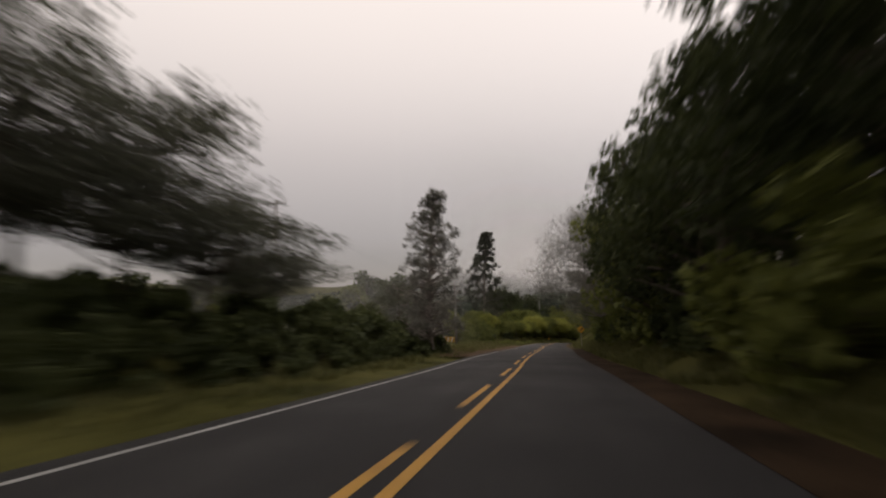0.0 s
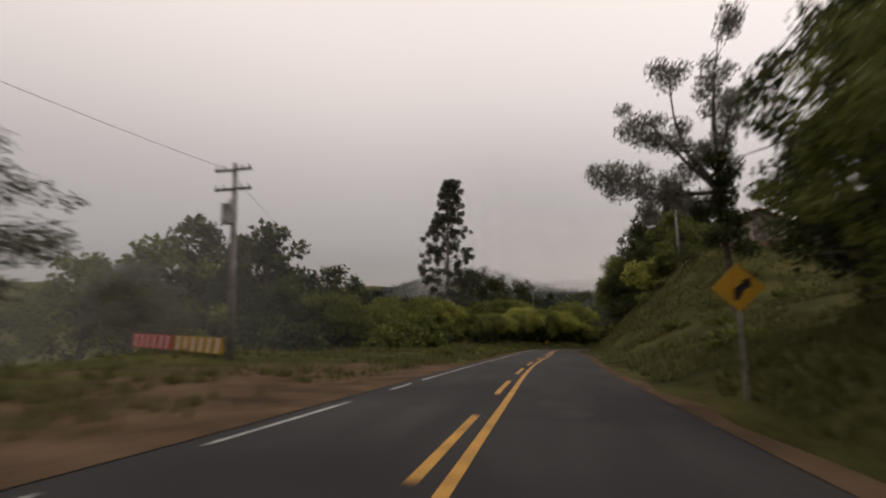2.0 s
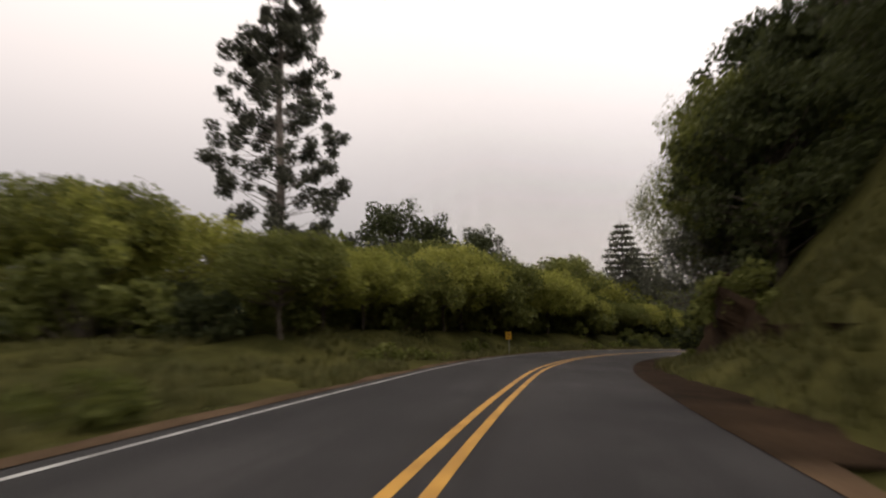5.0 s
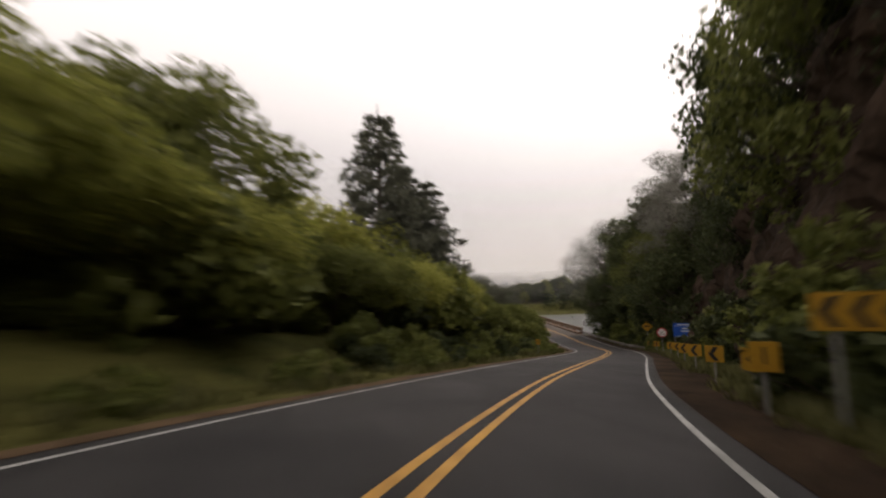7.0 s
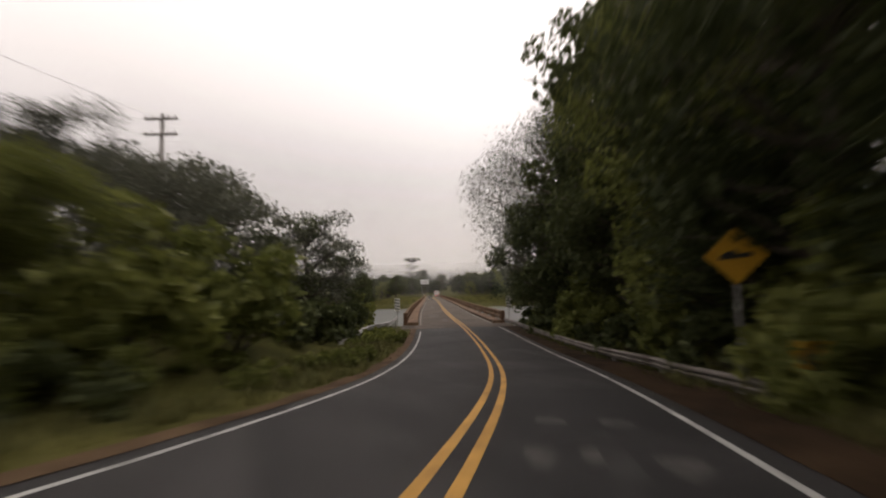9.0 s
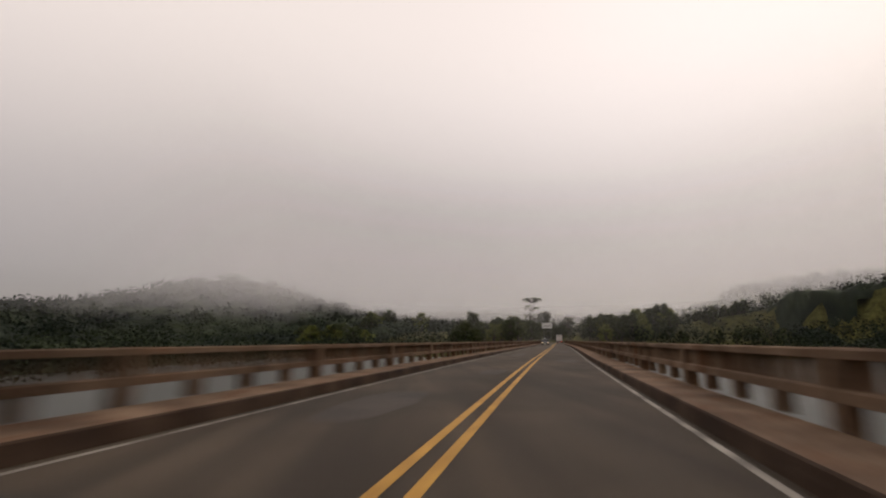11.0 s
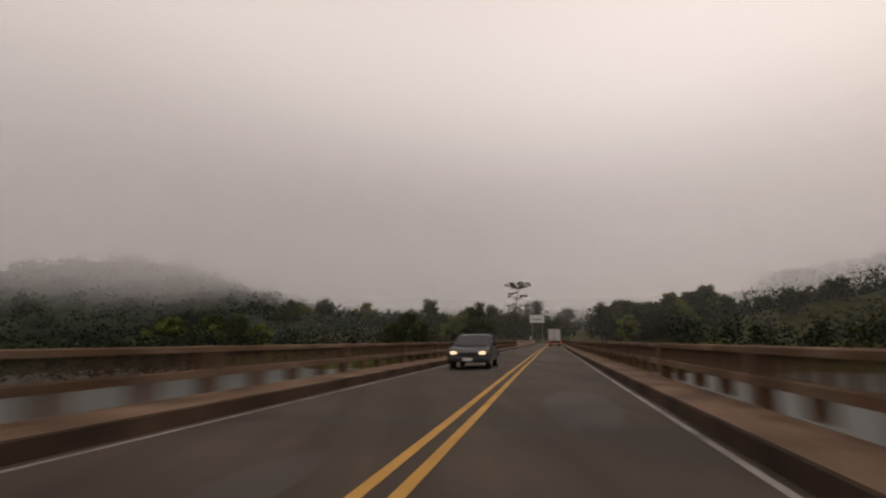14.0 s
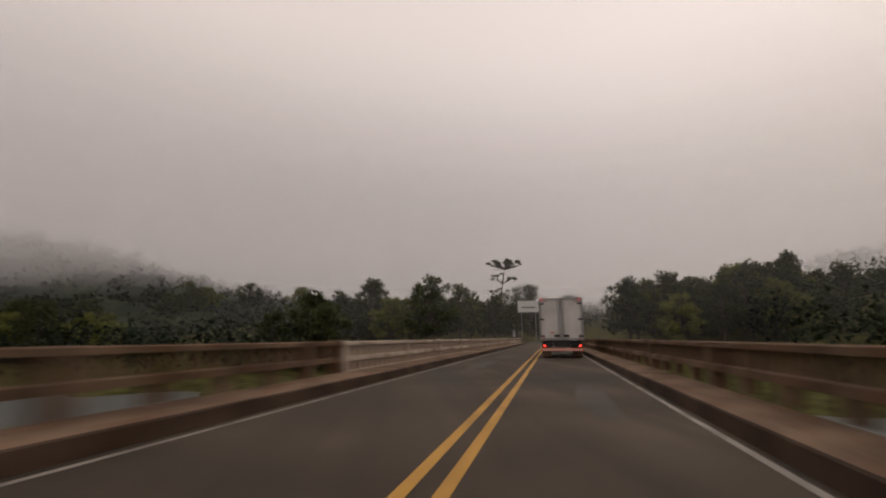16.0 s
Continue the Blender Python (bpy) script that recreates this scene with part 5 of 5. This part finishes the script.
number_board(123.2, -5.3, "3", 1.25, 0.44, 0.52)
number_board(144.4, 4.2, "1", 1.0, 0.44, 0.5)
number_board(176, -5.6, "2", 1.0)
g = place_sign("long yellow board with a row of black chevrons", 142.4, 5.3, -6)
for x in (-0.8, 0.8):
    part("post", sign_post(Build(), 1.85, x), STEEL, g)
f = part("face", board(2.1, 0.5, 1.6), SIGN_YELLOW, g)
for k in range(6):
    part("chevron", Build().prism(chevron(-0.85 + k * 0.34, 1.6, 0.26, 0.4), -0.016, -0.011), SIGN_BLACK, f)
for s in (147, 152, 158, 164, 170, 176, 187, 191.5):
    g = place_sign("small yellow curve marker with one black chevron", s, 4.7, -4, "curve markers")
    part("post", sign_post(Build(), 0.95), STEEL, g)
    f = part("face", board(0.5, 0.5, 0.85), SIGN_YELLOW, g)
    part("chevron", Build().prism(chevron(-0.02, 0.85, 0.3, 0.42), -0.016, -0.011), SIGN_BLACK, f)


def disc(r, z, y0, y1, n=28):
    return Build().prism([(r * math.cos(6.2832 * k / n), z + r * math.sin(6.2832 * k / n)) for k in range(n)], y0, y1)


g = place_sign("round white limit sign with a red rim", 184.3, 4.9, -6)
part("post", sign_post(Build(), 2.2), STEEL, g)
f = part("face", disc(0.45, 1.95, -0.012, 0.012), SIGN_RED, g)
part("panel", disc(0.345, 1.95, -0.018, -0.013), SIGN_WHITE, f)
glyph("24t", 0.33, SIGN_BLACK, f, pose(0, -0.021, 1.98) @ FACE)
part("underline", Build().prism([(-0.26, 1.78), (0.26, 1.80), (0.0, 1.72)], -0.022, -0.019), SIGN_BLACK, f)
g = place_sign("blue notice board with white lines of text", 184.2, 6.9, -10)
for x in (-0.9, 0.9):
    part("post", sign_post(Build(), 2.8, x), STEEL, g)
f = part("face", board(2.0, 1.25, 2.05), SIGN_BLUE, g)
part("border", Build().box(0, -0.013, 2.42, 1.9, 0.004, 0.02), SIGN_WHITE, f)
part("border", Build().box(0, -0.013, 1.46, 1.9, 0.004, 0.02), SIGN_WHITE, f)
for x, z, w, h in ((0.05, 2.55, 1.5, 0.07), (0.1, 2.2, 0.8, 0.08), (0.1, 1.95, 0.85, 0.08)):
    part("text_bar", Build().box(x, -0.013, z, w, 0.004, h), SIGN_WHITE, f)


def diamond(label, s, d, z, side, mark):
    g = place_sign(label, s, d, -4, "warning signs")
    part("post", sign_post(Build(), z), STEEL, g)
    q = side * 0.7071
    f = part("face", Build().prism([(-q, z), (0, z - q), (q, z), (0, z + q)], -0.012, 0.012), SIGN_YELLOW, g)
    for o in mark(z):
        part("symbol", Build().prism(o, -0.018, -0.013), SIGN_BLACK, f)


diamond("yellow diamond warning sign with a black hump", 194.2, 5.0, 2.75, 0.84, lambda z: [[(-0.32, z - 0.08), (0.32, z - 0.02), (0.30, z + 0.08), (0.08, z + 0.05), (-0.06, z + 0.14), (-0.28, z + 0.02)]])
diamond("yellow diamond warning sign with a black bend arrow", 47.2, 4.9, 2.3, 0.7, lambda z: [[(-0.10, z - 0.26), (0.0, z - 0.26), (0.02, z - 0.04), (0.12, z + 0.06), (0.06, z + 0.14), (0.24, z + 0.20), (0.24, z - 0.02), (0.17, z + 0.0), (0.08, z - 0.08), (-0.08, z - 0.02)]])
for s, d in ((229.2, -5.9), (229.2, 4.9), (497, -6.0)):
    g = place_sign("black and white striped hazard marker at the bridge end", s, d, 0, "hazard markers")
    part("post", sign_post(Build(), 2.4), STEEL, g)
    f = part("face", board(0.5, 1.15, 2.0), SIGN_WHITE, g)
    for k in range(4):
        z = 1.56 + k * 0.28
        part("stripe", Build().prism([(-0.24, z), (0.24, z - 0.10), (0.24, z + 0.03), (-0.24, z + 0.13)], -0.016, -0.011), SIGN_BLACK, f)
x, y, z = 153.0, 526.0, 0.0
g = thing("billboard", "white roadside billboard on two posts", "billboard", m=pose(x, y, z, 0, 0, head(480)))
for x in (-2.2, 2.2):
    part("post", Build().tube([(x, 0.1, -0.4), (x, 0.1, 12.5)], 0.14, 8), POLE, g)
f = part("panel", Build().box(0, 0, 10.9, 6.6, 0.15, 3.6, 0, 0.03), SIGN_WHITE, g)
part("text_bar", Build().box(0, -0.09, 10.6, 4.2, 0.02, 0.5), POLE, f)


# ---- poles, wires, barrier boards ----
def utility_pole(s, d, h, box=False, arms=1):
    x, y, z = on_land(s, d)
    g = thing("utility_pole", ("grey concrete utility pole with crossarm" if arms else "plain grey pole on the hilltop") + (" and transformer" if box else ""), "utility pole", "utility poles", m=pose(x, y, z, 0, 0, head(s)))
    part("pole", Build().tube([(0, 0, -0.5), (0, 0, h * 0.5), (0, 0, h)], [0.17, 0.145, 0.11], 10), POLE, g, smooth=True)
    for k in range(arms):
        a = part("crossarm", Build().box(0, -0.14, h - 0.35 - k * 0.9, 1.9, 0.09, 0.11, 0, 0.01), BARK, g)
        for q in (-0.85, -0.45, 0.45, 0.85):
            part("insulator", Build().tube([(q, -0.14, h - 0.30 - k * 0.9), (q, -0.14, h - 0.12 - k * 0.9)], [0.05, 0.03], 8), PALE_BARK, a)
    if box:
        t = part("transformer", Build().tube([(0.0, -0.42, h - 2.9), (0.0, -0.42, h - 2.0)], 0.27, 14), STEEL, g, "grey steel transformer drum")
        part("bushing", Build().tube([(0.1, -0.42, h - 2.0), (0.1, -0.42, h - 1.75)], 0.04, 6), PALE_BARK, t)
    return Vector((x, y, z + h - 0.25))


tops = [utility_pole(19.2, -20.3, 11.5), utility_pole(54.7, -12.75, 9.0, True, 2), utility_pole(104, -34, 14.0)]
utility_pole(49.0, -20.0, 9.0)
utility_pole(97, 15.2, 8.6, False, 0)
tops2 = [utility_pole(150, -26, 13.5), utility_pole(209.5, -17.8, 13.0, False, 2)]
for a, b, n in ((tops[0], tops[1], 1), (tops[1], tops[2], 1), (tops2[0], tops2[1], 1)):
    for k in range(n):
        o = Vector((0.4 * (k - 1), 0.2 * k, 0.05 * k))
        pts = [a.lerp(b, u / 14) + o - Vector((0, 0, 1.1 * 4 * (u / 14) * (1 - u / 14))) for u in range(15)]
        g = tagged(part("overhead_wire", Build().tube(pts, 0.009, 5), WIRE), "thin black overhead wire between poles", "wire", "overhead wires")
utility_far = on_land(536, -39)
g = thing("lamp_post", "slim pale post standing beside the trees", "post", m=pose(*utility_far))
part("pole", Build().tube([(0, 0, -0.4), (0, 0, 9)], [0.16, 0.1], 8), PALE, g)

for k, (c1, lab) in enumerate(((SIGN_RED, "red and white striped barrier board"), (SIGN_YELLOW, "yellow and white striped barrier board"))):
    a, b = Vector(at(57.9, -21.6)), Vector(at(54.4, -12.8))
    p = a.lerp(b, 0.25 + 0.5 * k)
    z = ground_at(56, -17)
    g = thing("barrier_board", lab, "barrier", "barrier boards", m=pose(p.x, p.y, z, 0, 0, math.degrees(math.atan2(b.y - a.y, b.x - a.x))))
    for x in (-1.5, 1.5):
        part("leg", Build().box(x, 0.08, 0.36, 0.09, 0.09, 1.0), BARK, g)
    f = part("panel", Build().box(0, 0, 0.5, 4.5, 0.04, 0.72, 0, 0.01), c1, g)
    for j in range(6):
        x = -2.0 + j * 0.72
        part("stripe", Build().prism([(x, 0.17), (x + 0.18, 0.17), (x + 0.38, 0.83), (x + 0.2, 0.83)], -0.028, -0.022), SIGN_WHITE, f)


# ---- wooden hut on the hillside ----
WOOD_A = surface("weathered_boards", (0.10, 0.085, 0.07), (0.38, 0.33, 0.28), 0.9, 2, 18, 0.5, vary=0.4)
ROOF = surface("old_roof_tiles", (0.09, 0.05, 0.035), (0.22, 0.13, 0.09), 0.9, 2, 14, 0.6, vary=0.2)


def hut(s, d):
    x, y, z = on_land(s, d, 0.15)
    g = thing("wooden_hut", "weathered plank hut with a low tiled gable roof", "hut", m=pose(x, y, z, 0, 0, head(s) - 6))
    w, l, e, r = 5.6, 4.2, 2.1, 3.7
    part("plinth", Build().box(0, 0, 0.1, w, l, 0.9), STAINED, g)
    wall = part("wall", Build().box(0, 0, 1.45, w - 0.2, l - 0.2, 2.1), BARK, g, "dark interior wall")
    for y0, n in ((-l / 2, 22), (l / 2, 22)):
        for k in range(n):
            px = -w / 2 + (k + 0.5) * w / n
            hh = e + (r - e) * (1 - abs(px) / (w / 2)) - 0.5
            part("plank", Build().box(px, y0, 0.5 + hh / 2, w / n - 0.025, 0.03, hh), WOOD_A, g)
    for x0 in (-w / 2, w / 2):
        for k in range(18):
            py = -l / 2 + (k + 0.5) * l / 18
            if x0 < 0 and k in (4, 5, 6, 12, 13):
                continue
            part("plank", Build().box(x0, py, 0.5 + (e - 0.5) / 2, 0.03, l / 18 - 0.03, e - 0.5), WOOD_A, g)
    for sgn in (-1, 1):
        roof = Build().add([(0, -l / 2 - 0.5, r + 0.12), (0, l / 2 + 0.5, r + 0.12), (sgn * (w / 2 + 0.6), l / 2 + 0.5, e - 0.12), (sgn * (w / 2 + 0.6), -l / 2 - 0.5, e - 0.12),
                            (0, -l / 2 - 0.5, r), (0, l / 2 + 0.5, r), (sgn * (w / 2 + 0.6), l / 2 + 0.5, e - 0.24), (sgn * (w / 2 + 0.6), -l / 2 - 0.5, e - 0.24)],
                           [(0, 1, 2, 3), (7, 6, 5, 4), (0, 3, 7, 4), (1, 5, 6, 2), (3, 2, 6, 7)])
        rf = part("roof", roof, ROOF, g)
        for k in range(14):
            yy = -l / 2 - 0.4 + k * (l + 0.8) / 13
            part("tile_rib", Build().tube([(0.02 * sgn, yy, r + 0.15), (sgn * (w / 2 + 0.62), yy, e - 0.09)], 0.05, 5), ROOF, rf)


hut(91.5, 21.4)
plant("open_b", 92, 14.6, 0.4, 0.9, "small round dark tree on the hilltop")


# ---- lorry ahead on the bridge ----
BODY = surface("grey_white_truck_panel", (0.56, 0.54, 0.51), (0.76, 0.74, 0.71), 0.5, 1.0, 12, 0.05)
FRAME = surface("dull_aluminium", (0.30, 0.29, 0.28), (0.45, 0.44, 0.43), 0.45, 2, 20, 0.1, 0.6)
TAIL = plain("red_tail_lens", (0.5, 0.02, 0.02), 0.3, 0, 4.0, (1.0, 0.05, 0.03))
MARKER = plain("red_marker_lens", (0.45, 0.02, 0.02), 0.3, 0, 0.9, (1.0, 0.05, 0.03))
ORANGE = plain("orange_red_reflector", (0.65, 0.14, 0.05), 0.35)
RUBBER = plain("rubber", (0.02, 0.02, 0.02), 0.9)
CAB = plain("white_cab_paint", (0.62, 0.62, 0.61), 0.4)
GLASS = plain("dark_window_glass", (0.02, 0.023, 0.026), 0.08)


def lorry(s, d):
    g = thing("box_truck", "white box truck with ribbed rear doors and lit tail lamps", "truck", m=pose(*at(s, d, 0.02), 0, 0, head(s)))
    w, z0, z1, ln = 2.45, 1.02, 3.42, 6.4
    body = part("cargo_box", Build().box(0, ln / 2 + 0.05, (z0 + z1) / 2, w - 0.06, ln, z1 - z0 - 0.05, 0, 0.03), BODY, g)
    for x in (-w / 2 + 0.05, w / 2 - 0.05):
        part("corner_post", Build().box(x, 0, (z0 + z1) / 2, 0.1, 0.14, z1 - z0, 0, 0.015), FRAME, body)
    for z in (z0 + 0.06, z1 - 0.06):
        part("header", Build().box(0, 0.01, z, w - 0.2, 0.13, 0.12, 0, 0.01), FRAME, body)
    for sg in (-1, 1):
        dr = part("door", Build().box(sg * 0.555, -0.015, 2.2, 1.08, 0.05, 2.12, 0, 0.01), BODY, g)
        for k in range(26):
            part("rib", Build().box(sg * 0.555, -0.045, 1.2 + k * 0.08, 1.02, 0.02, 0.035, 0, 0.006), BODY, dr)
        for x in (0.06, 0.16):
            part("lock_rod", Build().tube([(sg * x, -0.075, 1.08), (sg * x, -0.075, 3.3)], 0.018, 7), FRAME, dr)
        for z in (1.25, 2.2, 3.1):
            part("hinge", Build().box(sg * 1.06, -0.06, z, 0.26, 0.05, 0.09, 0, 0.012), BLACK, dr)
        part("handle", Build().box(sg * 0.26, -0.09, 1.28, 0.30, 0.04, 0.12, 0, 0.012), BLACK, dr)
        part("edge_tape", Build().box(sg * 1.0, -0.05, 1.2, 0.04, 0.015, 0.35), SIGN_RED, dr)
        part("edge_tape", Build().box(sg * 0.9, -0.05, 3.22, 0.3, 0.015, 0.035), SIGN_RED, dr)
        part("marker_lamp", Build().box(sg * 1.06, -0.08, z1 - 0.06, 0.09, 0.04, 0.06, 0, 0.01), MARKER, body)
        tl = part("tail_lamp", Build().box(sg * 0.95, 0.05, 0.72, 0.34, 0.08, 0.13, 0, 0.015), BLACK, g)
        part("lens", Build().box(sg * 0.98, 0.0, 0.72, 0.11, 0.03, 0.09, 0, 0.01), TAIL, tl)
        part("mud_flap", Build().box(sg * 0.86, 0.35, 0.32, 0.5, 0.03, 0.42, 0, 0.01), STAINED, g)
        wh = part("wheel", Build().tube([(sg * 1.14, 1.5, 0.46), (sg * 0.62, 1.5, 0.46)], 0.46, 20), RUBBER, g)
        part("rim", Build().tube([(sg * 1.16, 1.5, 0.46), (sg * 1.0, 1.5, 0.46)], 0.24, 14), STEEL, wh)
        wh = part("wheel", Build().tube([(sg * 1.12, 6.9, 0.46), (sg * 0.84, 6.9, 0.46)], 0.46, 20), RUBBER, g)
        part("rim", Build().tube([(sg * 1.14, 6.9, 0.46), (sg * 1.0, 6.9, 0.46)], 0.24, 14), STEEL, wh)
        part("side_mirror", Build().box(sg * 1.33, 7.6, 2.0, 0.16, 0.1, 0.42, 0, 0.03), BLACK, g)
    part("chassis", Build().box(0, 3.6, 0.82, 0.9, 7.4, 0.28, 0, 0.02), BLACK, g)
    part("cross_member", Build().box(0, 0.16, 0.82, 2.1, 0.1, 0.34, 0, 0.02), BLACK, g)
    part("number_plate", Build().box(0, 0.08, 0.86, 0.40, 0.02, 0.14), SIGN_WHITE, g, "white number plate")
    stripes = part("upper_strip", Build().box(0, 0.09, 0.73, 1.1, 0.02, 0.08), BLACK, g)
    for k in range(8):
        x = -0.5 + k * 0.13
        part("stripe", Build().prism([(x, 0.695), (x + 0.05, 0.695), (x + 0.09, 0.765), (x + 0.04, 0.765)], 0.07, 0.078), SIGN_WHITE, stripes)
    bp = part("bumper", Build().box(0, 0.0, 0.50, 2.3, 0.10, 0.16, 0, 0.02), ORANGE, g, "orange and white striped bumper")
    for k in range(16):
        x = -1.1 + k * 0.138
        part("stripe", Build().prism([(x, 0.44), (x + 0.06, 0.44), (x + 0.12, 0.56), (x + 0.06, 0.56)], -0.058, -0.052), SIGN_WHITE, bp)
    cabin = part("cab", Build().prism([(6.55, 0.55), (8.3, 0.55), (8.35, 1.4), (8.05, 2.55), (6.55, 2.6)], -1.1, 1.1), CAB, g)
    cabin.matrix_local = pose(0, 0, 0, 0, 0, 90)
    part("badge", Build().prism([(-0.62, 1.42), (-0.40, 1.42), (-0.44, 1.5), (-0.58, 1.5)], -0.075, -0.068), ORANGE, g)


lorry(432.3, 1.6)


# ---- car coming the other way ----
def oncoming_car(s, d):
    g = thing("car", "dark grey hatchback car with lit headlamps in the facing lane", "car", m=pose(*at(s, d, 0.02), 0, 0, head(s) + 180))
    paintwork = plain("grey_car_paint", (0.030, 0.031, 0.033), 0.45, 0.2)
    lamp = plain("lit_headlamp", (0.9, 0.85, 0.75), 0.2, 0, 1.2, (1.0, 0.72, 0.40))
    # the nose lies at the origin, the tail behind it
    side = [(0.0, 0.45), (-0.02, 0.70), (-0.30, 0.82), (-0.95, 0.93), (-1.62, 1.38), (-2.3, 1.47), (-3.1, 1.41), (-3.55, 1.0), (-3.68, 0.62), (-3.64, 0.35), (-0.1, 0.30)]
    b = Build()
    k = len(side)
    rings = []
    for x, f in ((-0.86, 0.0), (-0.80, 1.0), (0.80, 1.0), (0.86, 0.0)):
        rings += [(x * (1.0 if z < 1.0 else 0.84), y, z - (0.05 if f == 0 and z > 1.0 else 0)) for y, z in side]
    b.add(rings, [tuple(range(k)), tuple(reversed(range(3 * k, 4 * k)))] + [(j * k + i, (j + 1) * k + i, (j + 1) * k + (i + 1) % k, j * k + (i + 1) % k) for j in range(3) for i in range(k)])
    body = part("body", b, paintwork, g)
    part("windscreen", Build().add([(-0.66, -1.0, 0.985), (0.66, -1.0, 0.985), (0.56, -1.60, 1.40), (-0.56, -1.60, 1.40)], [(0, 1, 2, 3)]), GLASS, body)
    for sg in (-1, 1):
        part("side_window", Build().add([(sg * 0.755, -1.5, 1.05), (sg * 0.755, -3.3, 1.05), (sg * 0.735, -3.0, 1.33), (sg * 0.735, -1.8, 1.33)], [(0, 1, 2, 3)]), GLASS, body)
        part("headlamp", Build().box(sg * 0.60, 0.0, 0.68, 0.24, 0.06, 0.12, 0, 0.03), lamp, g)
        part("door_mirror", Build().box(sg * 0.93, -1.4, 1.02, 0.18, 0.1, 0.13, 0, 0.03), BLACK, g)
        for y in (-0.75, -3.0):
            wh = part("wheel", Build().tube([(sg * 0.87, y, 0.31), (sg * 0.66, y, 0.31)], 0.31, 18), RUBBER, g)
            part("rim", Build().tube([(sg * 0.88, y, 0.31), (sg * 0.8, y, 0.31)], 0.19, 12), STEEL, wh)
    part("grille", Build().box(0, 0.0, 0.62, 0.6, 0.04, 0.12, 0, 0.01), BLACK, g)
    part("bumper", Build().box(0, 0.02, 0.42, 1.66, 0.12, 0.18, 0, 0.04), paintwork, g)
    part("number_plate", Build().box(0, 0.09, 0.42, 0.40, 0.012, 0.12), SIGN_WHITE, g)


oncoming_car(354.5, -2.0)
